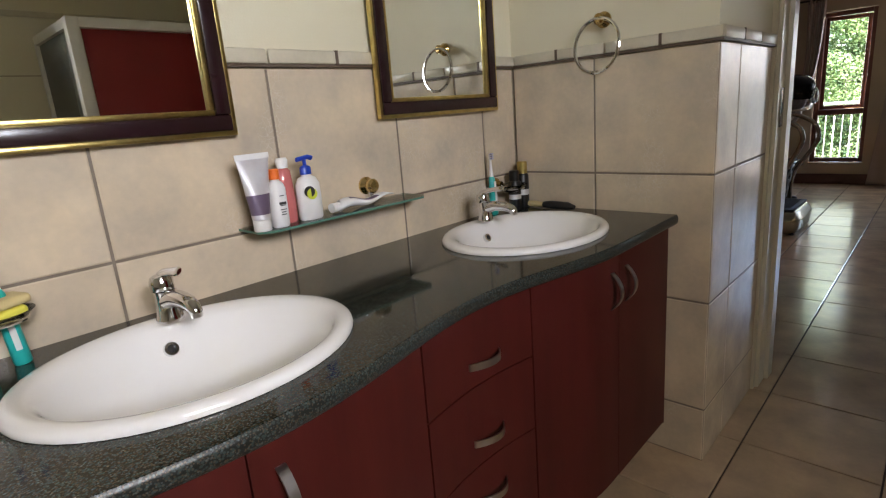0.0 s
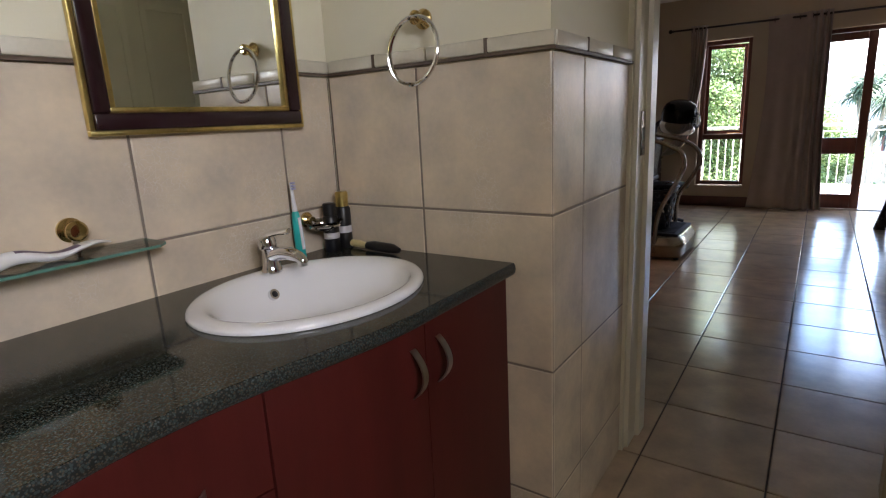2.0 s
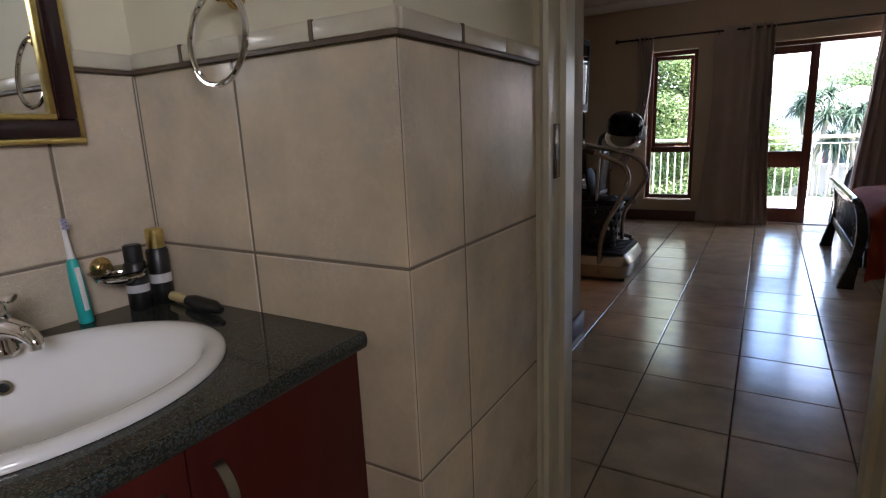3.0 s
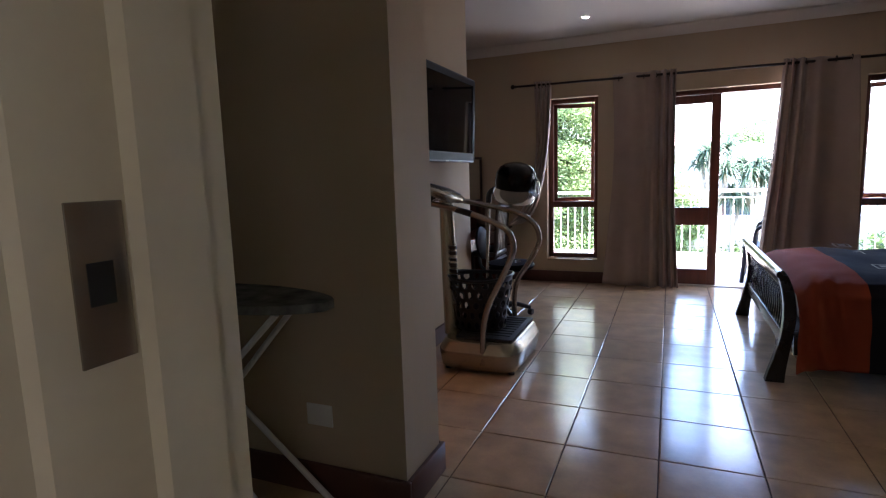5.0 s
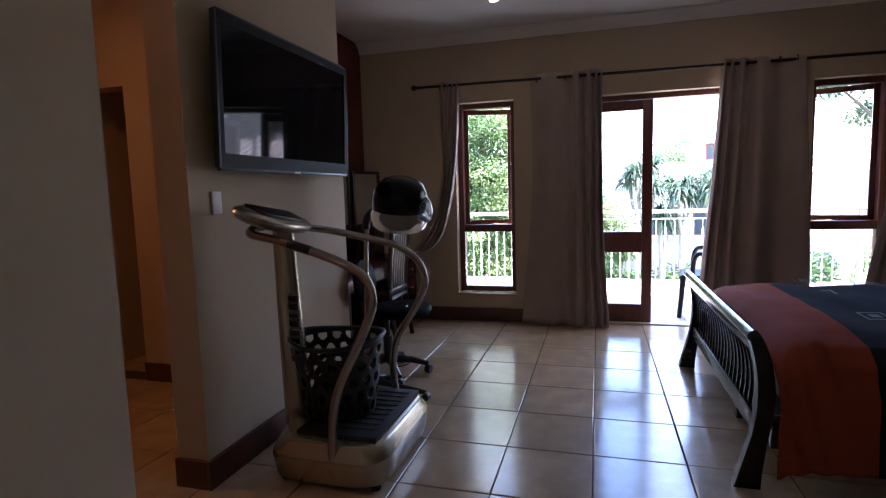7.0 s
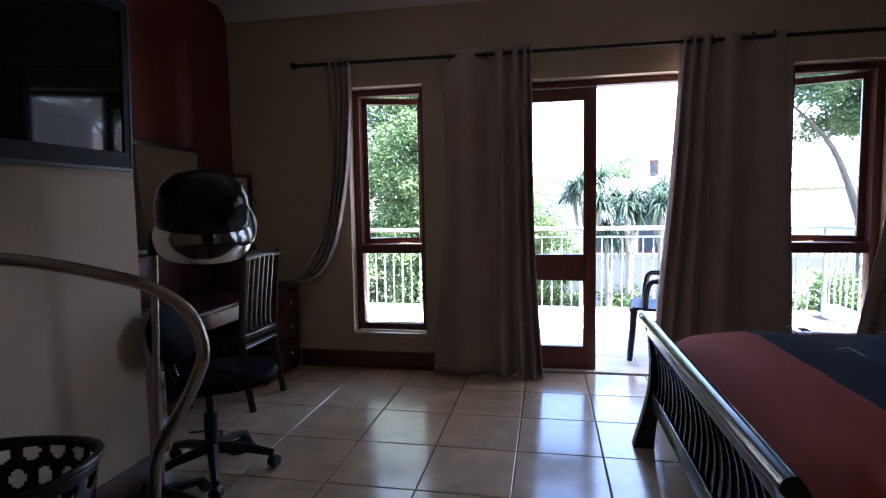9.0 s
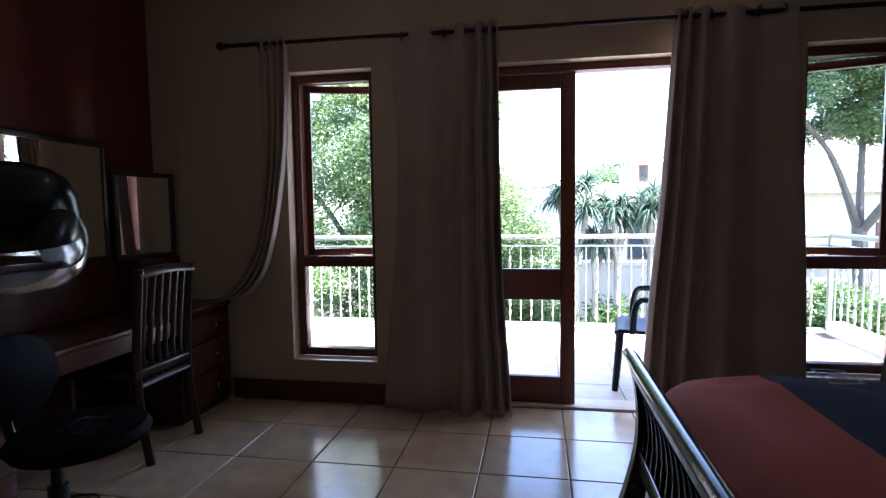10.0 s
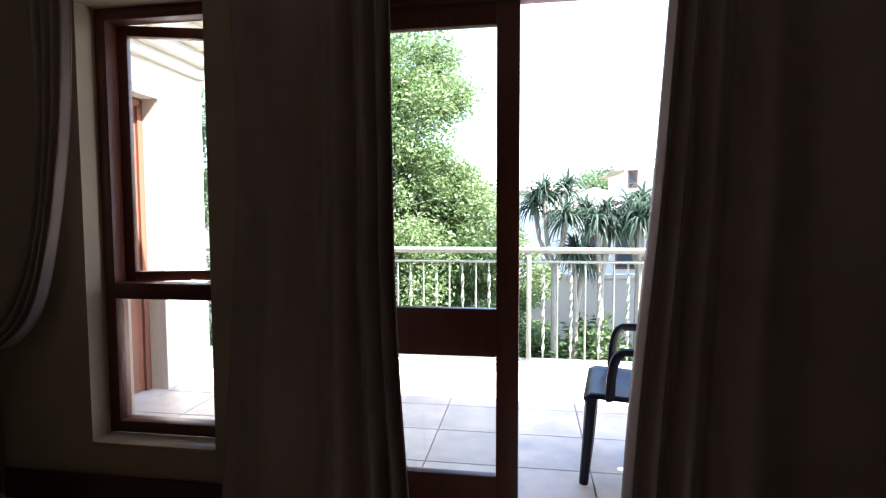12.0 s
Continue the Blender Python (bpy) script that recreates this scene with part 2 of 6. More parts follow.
M_BARK = material("grey_brown_bark", (0.10, 0.083, 0.068), 0.9, spread=0.3, scale=6, fine=40, bump=0.6)
M_LEAF = foliage("acacia_leaves", (0.11, 0.17, 0.065), (0.235, 0.315, 0.125))
M_LEAFDARK = foliage("broad_tree_leaves", (0.06, 0.105, 0.045), (0.155, 0.22, 0.095))
M_HEDGE = foliage("hedge_leaves", (0.035, 0.07, 0.02), (0.10, 0.16, 0.045))
M_ALOE = foliage("aloe_leaves", (0.035, 0.065, 0.042), (0.10, 0.15, 0.095))
M_STEM = material("pale_aloe_stem", (0.27, 0.235, 0.19), 0.9, spread=0.25, scale=10, fine=60, bump=0.4)
M_TANWALL = material("weathered_tan_plaster", (0.38, 0.335, 0.27), 0.9, spread=0.16, scale=0.9, fine=40, bump=0.2)
M_DARKGLASS = material("far_window_glass", (0.04, 0.05, 0.06), 0.08, spread=0.1)
M_BOARD = material("patterned_ironing_cloth", (0.035, 0.05, 0.055), 0.8, spread=0.6, scale=14, fine=60, tint=(0.16, 0.16, 0.14))
M_BLUEPL = material("navy_outdoor_plastic", (0.007, 0.010, 0.020), 0.45, spread=0.1, spec=0.22)
M_SHOWERRED = material("dark_red_shower_curtain", (0.26, 0.012, 0.012), 0.5, spread=0.1, scale=4)
M_FROST = glass("frosted_shower_glass", (0.80, 0.83, 0.78), 0.3)
M_LAMPGLOW = bpy.data.materials.new("lamp_glow")
M_LAMPGLOW.use_nodes = True
M_LAMPGLOW.node_tree.nodes["Principled BSDF"].inputs["Emission Color"].default_value = (1, 0.93, 0.8, 1)
M_LAMPGLOW.node_tree.nodes["Principled BSDF"].inputs["Emission Strength"].default_value = 0.7


# ---- mesh helpers ----
def finish(name, bm, mat, smooth=None):
    me = bpy.data.meshes.new(name)
    bm.normal_update()
    bm.to_mesh(me)
    bm.free()
    for one in (mat if isinstance(mat, (list, tuple)) else [mat]):
        me.materials.append(one)
    if smooth:
        me.polygons.foreach_set("use_smooth", [True] * len(me.polygons))
        me.set_sharp_from_angle(angle=radians(smooth))
    return me


def thing(name, label, category, at=(0, 0, 0), turn=0.0, group="", kind=""):
    ob = new(name)
    ob.empty_display_size = 0.05
    ob.matrix_basis = pose(*at, 0, 0, turn)
    return tagged(ob, label, category, group, kind)


def part(name, bm, mat, parent, label="", smooth=35):
    ob = new(name, finish(name, bm, mat, smooth))
    ob.parent = parent
    return tagged(ob, label)


def solo(name, bm, mat, label="", category="", group="", kind="", at=None, smooth=35):
    ob = new(name, finish(name, bm, mat, smooth))
    if at is not None:
        ob.matrix_basis = at
    return tagged(ob, label, category, group, kind)


def box(bm, x0, x1, y0, y1, z0, z1, bevel=0.0, seg=2, m=None, mat=0):
    r = bmesh.ops.create_cube(bm, size=1, matrix=Matrix.LocRotScale(((x0 + x1) / 2, (y0 + y1) / 2, (z0 + z1) / 2), None, (x1 - x0, y1 - y0, z1 - z0)))
    vs = r["verts"]
    faces = {f for v in vs for f in v.link_faces}
    if bevel:
        es = {e for v in vs for e in v.link_edges}
        r2 = bmesh.ops.bevel(bm, geom=list(es), offset=bevel, segments=seg, profile=0.5, affect="EDGES")
        vs = list({v for f in r2["faces"] for v in f.verts})
        faces = {f for v in vs for f in v.link_faces}
    for f in faces:
        f.material_index = mat
    if m is not None:
        bmesh.ops.transform(bm, matrix=m, verts=list({v for f in faces for v in f.verts}))
    return bm


def boxes(*rows, bevel=0.0):
    bm = bmesh.new()
    for r in rows:
        box(bm, *r, bevel=bevel)
    return bm


def B(*a, **k):
    return box(bmesh.new(), *a, **k)


def tube(bm, pts, radius, seg=10, cap=True, flat=1.0, closed=False):
    """A round bar along a chain of points; radius may be a list."""
    pts = [Vector(p) for p in pts]
    n = len(pts)
    rad = radius if isinstance(radius, (list, tuple)) else [radius] * n
    rings, side = [], None
    for i, p in enumerate(pts):
        a = pts[(i - 1) % n] if (i or closed) else p
        c = pts[(i + 1) % n] if (i < n - 1 or closed) else p
        d = (c - a).normalized()
        if side is None:
            side = d.orthogonal().normalized()
        side = (side - d * side.dot(d)).normalized()
        up = d.cross(side)
        rings.append([bm.verts.new(p + (side * math.cos(2 * math.pi * k / seg) + up * flat * math.sin(2 * math.pi * k / seg)) * rad[i]) for k in range(seg)])
    for i in range(n if closed else n - 1):
        q, r = rings[i], rings[(i + 1) % n]
        for k in range(seg):
            bm.faces.new((q[k], q[(k + 1) % seg], r[(k + 1) % seg], r[k]))
    if cap and not closed:
        bm.faces.new(rings[0][::-1])
        bm.faces.new(rings[-1])
    return bm


def curve_points(pts, steps=6):
    """A smooth chain (Catmull-Rom) through points."""
    pts = [Vector(p) for p in pts]
    out = []
    for i in range(len(pts) - 1):
        p0, p1, p2, p3 = pts[max(i - 1, 0)], pts[i], pts[i + 1], pts[min(i + 2, len(pts) - 1)]
        for s in range(steps):
            t = s / steps
            out.append(0.5 * (2 * p1 + (p2 - p0) * t + (2 * p0 - 5 * p1 + 4 * p2 - p3) * t * t + (3 * p1 - p0 - 3 * p2 + p3) * t ** 3))
    return out + [pts[-1]]


def lathe(bm, prof, seg=24, m=None, ex=1.0, ey=1.0):
    """Turns a profile of (radius, z) about z; ex, ey stretch the rings."""
    rings = []
    for r, z in prof:
        rings.append([bm.verts.new((r * ex * math.cos(2 * math.pi * k / seg), r * ey * math.sin(2 * math.pi * k / seg), z)) for k in range(seg)])
    for q, r in zip(rings, rings[1:]):
        for k in range(seg):
            bm.faces.new((q[k], q[(k + 1) % seg], r[(k + 1) % seg], r[k]))
    if prof[0][0] > 1e-4:
        bm.faces.new(rings[0][::-1])
    if prof[-1][0] > 1e-4:
        bm.faces.new(rings[-1])
    if m is not None:
        bmesh.ops.transform(bm, matrix=m, verts=[v for r in rings for v in r])
    bmesh.ops.remove_doubles(bm, verts=[v for r in rings for v in r], dist=1e-5)
    return bm


def grid(bm, f, nu, nv, closed_u=False, mat=None):
    """A sheet of nu x nv cells through f(u, v)."""
    vs = [[bm.verts.new(f(i / nu, j / nv)) for j in range(nv + 1)] for i in range(nu if closed_u else nu + 1)]
    for i in range(nu):
        for j in range(nv):
            a, b = vs[i], vs[(i + 1) % len(vs)]
            fc = bm.faces.new((a[j], b[j], b[j + 1], a[j + 1]))
            if mat:
                fc.material_index = mat((i + 0.5) / nu, (j + 0.5) / nv)
    return bm


def thicken(ob, t, offset=-1.0):
    md = ob.modifiers.new("thickness", "SOLIDIFY")
    md.thickness, md.offset = t, offset
    return ob


def piece_mesh(name, w, d, h, mat, chamfer=0.003):
    """A tile lying flat, its top at z = 0, with eased edges."""
    bm = bmesh.new()
    lo = [bm.verts.new((x, y, -h)) for x, y in ((-w / 2, -d / 2), (w / 2, -d / 2), (w / 2, d / 2), (-w / 2, d / 2))]
    md = [bm.verts.new((v.co.x, v.co.y, -chamfer * 0.7)) for v in lo]
    c = chamfer
    hi = [bm.verts.new((x, y, 0)) for x, y in ((-w / 2 + c, -d / 2 + c), (w / 2 - c, -d / 2 + c), (w / 2 - c, d / 2 - c), (-w / 2 + c, d / 2 - c))]
    bm.faces.new(hi)
    for k in range(4):
        j = (k + 1) % 4
        bm.faces.new((lo[k], lo[j], md[j], md[k]))
        bm.faces.new((md[k], md[j], hi[j], hi[k]))
    return finish(name, bm, mat)


# ---- structure ----
CEIL = 2.72
WX = -1.205      # vanity wall face
NY = 1.80        # face of the tiled pier
RX = -0.465      # tiled return beside the doorway
FRONT = 8.46     # inner face of the window wall


def structure(name, bm, mat, label="", category="wall"):
    return solo(name, bm, mat, label, category, kind="structure", smooth=None)


floor = structure("floor", boxes((-1.35, 1.9, -1.85, 2.5, -0.2, -0.007), (-2.62, 3.2, 2.5, 3.9, -0.2, -0.007), (-4.15, 3.2, 3.9, 6.5, -0.2, -0.007), (-2.48, 3.2, 6.5, 8.71, -0.2, -0.007)), M_FGROUT, "beige ceramic tiled floor with dark grout lines", "floor")
structure("ceiling", boxes((-1.35, 1.9, -1.85, 2.5, CEIL, CEIL + 0.15), (-2.62, 3.2, 2.5, 3.9, CEIL, CEIL + 0.15), (-4.15, 3.2, 3.9, 6.5, CEIL, CEIL + 0.15), (-2.48, 3.2, 6.5, 8.71, CEIL, CEIL + 0.15)), M_CEIL, "plain white painted plaster ceiling", "ceiling")
# bedroom front with two windows and a double door
W1 = (-1.275, -0.71, 0.25, 2.09)
DR = (-0.30, 1.33, -0.02, 2.07)
W2 = (1.70, 2.27, 0.25, 2.08)
wall_north = structure("wall_north", boxes(
    (-2.48, W1[0], FRONT, 8.71, -0.03, CEIL), (W1[0], W1[1], FRONT, 8.71, -0.03, W1[2]), (W1[0], W1[1], FRONT, 8.71, W1[3], CEIL),
    (W1[1], DR[0], FRONT, 8.71, -0.03, CEIL), (DR[0], DR[1], FRONT, 8.71, DR[3], CEIL), (DR[1], W2[0], FRONT, 8.71, -0.03, CEIL),
    (W2[0], W2[1], FRONT, 8.71, -0.03, W2[2]), (W2[0], W2[1], FRONT, 8.71, W2[3], CEIL), (W2[1], 3.2, FRONT, 8.71, -0.03, CEIL)),
    M_PAINT, "cream painted wall with windows and balcony door")
structure("wall_west", boxes((-2.48, -2.23, 6.5, FRONT, -0.03, CEIL)), M_RED, "terracotta red painted accent wall")
structure("wall_east", boxes((2.95, 3.2, 2.69, FRONT, -0.03, CEIL)), M_PAINT, "cream painted bedroom wall")
wall_tv = structure("wall_television", boxes((-1.74, -1.58, 5.24, 6.66, -0.03, CEIL)), M_PAINT, "cream painted wall carrying the television")
structure("wall_recess", boxes((-2.23, -1.74, 6.5, 6.66, -0.03, CEIL)), M_PAINT, "cream painted recess wall")
structure("wall_passage_north", boxes((-4.0, -3.52, 6.35, 6.5, -0.03, CEIL), (-3.52, -3.01, 6.35, 6.5, 2.02, CEIL), (-3.01, -1.74, 6.35, 6.5, -0.03, CEIL)), M_PAINT, "cream painted passage wall in warm light")
structure("wall_passage_west", boxes((-4.15, -4.0, 3.85, 6.5, -0.03, CEIL)), M_PAINT, "cream painted end wall of the passage")
structure("wall_alcove", boxes((-4.0, -0.86, 3.895, 4.205, -0.03, CEIL)), M_PAINT, "cream painted wall beside the ironing alcove")
structure("wall_alcove_west", boxes((-2.62, -2.47, 2.69, 3.895, -0.03, CEIL)), M_PAINT, "cream painted alcove wall")
wall_pier = structure("wall_pier", boxes((-1.35, RX - 0.008, NY + 0.008, 2.68, -0.03, CEIL), (-2.62, -1.35, 2.45, 2.68, -0.03, CEIL)), M_BATHPAINT, "cream painted pier tiled to shoulder height")
wall_vanity = structure("wall_vanity", boxes((-1.35, WX - 0.008, -1.85, NY + 0.008, -0.03, CEIL)), M_BATHPAINT, "cream painted bathroom wall tiled to shoulder height")
structure("wall_bath_north", boxes((0.375, 3.2, 2.45, 2.69, -0.03, CEIL), (RX - 0.008, 0.375, 2.45, 2.69, 2.10, CEIL)), M_BATHPAINT, "cream painted wall beside the bathroom door")
wall_bath_east = structure("wall_bath_east", boxes((1.75, 1.9, -1.85, -0.75, -0.03, CEIL), (1.75, 1.9, -0.75, 0.25, -0.03, 1.76), (1.75, 1.9, -0.75, 0.25, 2.45, CEIL), (1.75, 1.9, 0.25, 2.45, -0.03, CEIL)), M_BATHPAINT, "cream painted bathroom wall behind the shower")
structure("wall_bath_south", boxes((WX - 0.008, 1.75, -1.85, -1.75, -0.03, CEIL)), M_BATHPAINT, "plain cream painted bathroom wall")
structure("wall_roof_edge", boxes((-2.4, 3.6, 8.71, 9.6, 2.66, 2.82)), M_PLASTER, "white plastered roof overhang above the balcony", "eaves")
# added slab, never in view: keeps direct sun off the bathroom floor
structure("wall_bath_sunblock", boxes((1.9, 2.8, -1.85, 2.44, 2.66, 2.82)), M_PLASTER, "unseen white slab added above the bathroom window to block the sun", "eaves")

# coved cornice at the top of the window wall and the accent wall


def cornice(name, x0, x1, y, flip):
    bm = bmesh.new()
    prof = [(0.0, 0.0), (0.012, 0.0), (0.016, 0.02), (0.03, 0.045), (0.055, 0.068), (0.085, 0.08), (0.09, 0.095), (0.0, 0.095)]
    rows = [[bm.verts.new((x, y - d, CEIL - 0.096 + z)) for d, z in prof] for x in (x0, x1)]
    for k in range(len(prof)):
        j = (k + 1) % len(prof)
        bm.faces.new((rows[0][k], rows[0][j], rows[1][j], rows[1][k]))
    return solo(name, bm, M_CEIL, "white plaster cornice", "cornice", kind="structure")


cornice("trim_cornice", -2.23, 2.95, FRONT, 1)

# dark skirting


def skirting(x0, x1, y0, y1):
    bm = box(bmesh.new(), x0, x1, y0, y1, -0.004, 0.128, bevel=0.006)
    return solo("baseboard", bm, M_BASE, "dark red-brown skirting along the wall", "skirting", group="skirtings", kind="structure")


skirting(-1.70, -0.30, FRONT - 0.022, FRONT - 0.001)
skirting(1.33, 2.95, FRONT - 0.022, FRONT - 0.001)
skirting(-1.579, -1.557, 5.218, 6.68)
skirting(-1.742, -1.5795, 5.218, 5.239)
skirting(-2.46, -0.838, 3.873, 3.894)
skirting(-0.859, -0.838, 3.8945, 4.226)
skirting(-3.99, -0.8595, 4.206, 4.226)
skirting(-3.01, -1.75, 6.328, 6.349)
skirting(-2.46, RX - 0.01, 2.691, 2.71)
skirting(2.928, 2.949, 2.7, FRONT - 0.03)

# tiled dado: border strip over a dark line, above the tiles


def border(x0, x1, y0, y1, owner):
    along_y = abs(y1 - y0) > abs(x1 - x0)
    length = abs(y1 - y0) if along_y else abs(x1 - x0)
    n = max(1, round(length / 0.205))
    for k in range(n):
        a, b = k / n, (k + 1) / n
        g = 0.0025 / length
        if along_y:
            q = (x0, x1, y0 + (y1 - y0) * (a + g), y0 + (y1 - y0) * (b - g))
        else:
            q = (x0 + (x1 - x0) * (a + g), x0 + (x1 - x0) * (b - g), y0, y1)
        part("border_tile", box(bmesh.new(), *q, 1.417, 1.452, bevel=0.005), M_TRIM, owner)
    for k in range(1, n):
        f = k / n
        g = 0.0045 / length
        if along_y:
            q = (x0 + 0.001 * (x1 > x0), x1 + 0.0006, y0 + (y1 - y0) * (f - g), y0 + (y1 - y0) * (f + g))
        else:
            q = (x0 + (x1 - x0) * (f - g), x0 + (x1 - x0) * (f + g), y0 - 0.0006, y1)
        if k % 2:
            part("border_joint", box(bmesh.new(), *q, 1.4168, 1.4525), M_TRIMLINE, owner)
    q = (x0, x1, y0, y1)
    part("border_line", box(bmesh.new(), *q, 1.4085, 1.4165), M_TRIMLINE, owner, "thin dark brown line under the border")


border(WX, WX + 0.012, -1.74, NY, wall_vanity)
border(WX + 0.013, RX + 0.012, NY - 0.012, NY, wall_pier)
border(RX, RX + 0.012, NY + 0.001, 2.425, wall_pier)
part("grout_bed", boxes((WX - 0.008, WX - 0.002, -1.74, NY, 0, 1.404)), M_WGROUT, wall_vanity, "grey-brown grout between the tiles")
part("grout_bed", boxes((WX, RX - 0.0085, NY + 0.002, NY + 0.008, 0, 1.404), (RX - 0.008, RX - 0.002, NY + 0.003, 2.43, 0, 1.404)), M_WGROUT, wall_pier, "grey-brown grout between the tiles")

# cream steel door frame of the bathroom
frame_door = thing("door_frame", "cream enamelled steel door frame with a latch plate", "door frame", kind="structure")
for side, x0, x1 in (("jamb", RX - 0.008, RX + 0.045), ("jamb", 0.33, 0.375)):
    bm = bmesh.new()
    s = 1 if x0 < 0 else -1
    a = x0 if s > 0 else x1
    prof = [(0.0, 2.425), (0.018, 2.425), (0.018, 2.45), (0.030, 2.458), (0.030, 2.552), (0.045, 2.559), (0.045, 2.635), (0.030, 2.643), (0.018, 2.65), (0.018, 2.695), (0.0, 2.695)]
    rows = [[bm.verts.new((a + s * d, y, z)) for d, y in prof] for z in (-0.002, 2.08)]
    for k in range(len(prof)):
        j = (k + 1) % len(prof)
        bm.faces.new((rows[0][k], rows[0][j], rows[1][j], rows[1][k]))
    bm.faces.new(rows[1])
    bmesh.ops.recalc_face_normals(bm, faces=bm.faces)
    part("jamb", bm, M_STEELPAINT, frame_door, smooth=None)
part("head", boxes((RX - 0.008, 0.375, 2.43, 2.692, 2.081, 2.13)), M_STEELPAINT, frame_door)
plate = part("latch_plate", B(RX + 0.0225, RX + 0.0255, 2.492, 2.546, 1.11, 1.26, bevel=0.001), M_TUBE, frame_door, "dull metal latch plate")
part("latch_slot", boxes((RX + 0.0256, RX + 0.0262, 2.505, 2.53, 1.165, 1.205)), M_BLACKPL, plate)

# open bathroom door
leaf = thing("door_leaf", "cream painted panel door standing open into the bathroom", "door", at=(0.352, 2.42, 0), turn=2)
part("leaf", B(0, 0.04, -0.79, 0, 0.008, 2.03, bevel=0.003), M_DOORPAINT, leaf)
for z0, z1 in ((0.16, 0.85), (1.05, 1.90)):
    for y0, y1 in ((-0.67, -0.42), (-0.345, -0.095)):
        bm = boxes((-0.006, -0.0005, y0, y1, z0, z0 + 0.03), (-0.006, -0.0005, y0, y1, z1 - 0.03, z1), (-0.006, -0.0005, y0, y0 + 0.03, z0 + 0.03, z1 - 0.03), (-0.006, -0.0005, y1 - 0.03, y1, z0 + 0.03, z1 - 0.03))
        part("panel_moulding", bm, M_DOORPAINT, leaf)
hd = part("handle", tube(bmesh.new(), curve_points([(0, -0.70, 1.02), (-0.045, -0.70, 1.02), (-0.05, -0.66, 1.02), (-0.05, -0.58, 1.02)]), 0.009), M_SATIN, leaf, "satin metal lever handle")
part("handle_plate", B(-0.006, -0.0005, -0.72, -0.68, 0.93, 1.1, bevel=0.002), M_SATIN, hd)

# bathroom window (behind the walk)
bw = thing("window_bath", "bathroom window with a white frame and obscured glass", "window", kind="structure")
part("window_frame", boxes((1.82, 1.87, -0.75, 0.25, 1.76, 1.79), (1.82, 1.87, -0.75, 0.25, 2.42, 2.45), (1.82, 1.87, -0.75, -0.72, 1.79, 2.42), (1.82, 1.87, 0.22, 0.25, 1.79, 2.42)), M_WHITEPL, bw)
pane = part("pane", boxes((1.842, 1.848, -0.72, 0.22, 1.79, 2.42)), M_GLASS, bw)
pane.visible_shadow = False

# open doorway at the end of the passage, with a short lobby behind it
structure("wall_lobby", boxes((-3.62, -3.52, 6.5, 7.2, -0.03, CEIL), (-3.01, -2.91, 6.5, 7.2, -0.03, CEIL), (-3.52, -3.01, 7.1, 7.2, -0.03, CEIL), (-3.52, -3.01, 6.5, 7.1, 2.3, CEIL)), M_PAINT, "cream painted lobby behind the passage")
structure("floor_lobby", boxes((-3.52, -3.01, 6.5, 7.1, -0.2, 0.0)), M_FLOOR, "beige tiled lobby floor", "floor")
skirting(-3.519, -3.011, 7.078, 7.099)

# ---- windows and balcony door ----
def casement_window(name, o, hinge_left, label):
    """Meranti window: frame, transom, fixed lower pane and an upper casement pushed outwards."""
    x0, x1, z0, z1 = o
    w = thing(name, label, "window", kind="structure")
    ya, yb, t = 8.56, 8.635, 0.05
    tz = 0.86
    for nm, row in (("frame_stile", (x0, x0 + t, ya, yb, z0 + 0.02, z1)), ("frame_stile", (x1 - t, x1, ya, yb, z0 + 0.02, z1)), ("frame_head", (x0 + t, x1 - t, ya, yb, z1 - t, z1)), ("frame_foot", (x0 + t, x1 - t, ya, yb, z0 + 0.02, z0 + 0.02 + t)), ("transom", (x0 + t, x1 - t, ya, yb, tz, tz + 0.07))):
        part(nm, B(*row, bevel=0.004), M_MERANTI, w)
    part("window_sill", B(x0, x1, FRONT - 0.012, 8.559, z0 + 0.002, z0 + 0.02, bevel=0.004), M_FLOOR, w, "tiled sill")
    p = part("pane", boxes((x0 + t, x1 - t, 8.60, 8.604, z0 + 0.02 + t, tz)), M_GLASS, w)
    p.visible_shadow = False
    # the casement, turned about its hinge
    hx = x0 + t - 0.004 if hinge_left else x1 - t + 0.004
    s = 1 if hinge_left else -1
    m = pose(hx, 8.625, 0, 0, 0, s * 16)
    wd, st = (x1 - x0) - 2 * t + 0.008, 0.045
    lo, hi = tz + 0.066, z1 - t + 0.004
    bm = bmesh.new()
    for a, b, c, d in ((0, st, lo, hi), (wd - st, wd, lo, hi), (st, wd - st, lo, lo + st), (st, wd - st, hi - st, hi)):
        q = (a, b) if s > 0 else (-b, -a)
        box(bm, q[0], q[1], 0, 0.038, c, d, bevel=0.003, m=m)
    sash = part("casement", bm, M_MERANTI, w, "casement pushed open outwards")
    bm = bmesh.new()
    q = (st, wd - st) if s > 0 else (-wd + st, -st)
    box(bm, *q, 0.017, 0.021, lo + st, hi - st, m=m)
    p = part("pane", bm, M_GLASS, sash)
    p.visible_shadow = False
    bm = tube(bmesh.new(), [m @ Vector((s * wd * 0.6, -0.012, lo + 0.01)), m @ Vector((s * wd * 0.98, -0.03, lo - 0.0))], 0.005, 6)
    part("stay", bm, M_BRASS, sash)
    return w


casement_window("window_1", W1, True, "narrow red-brown wooden window with an open casement")
casement_window("window_2", W2, False, "narrow red-brown wooden window with an open casement")

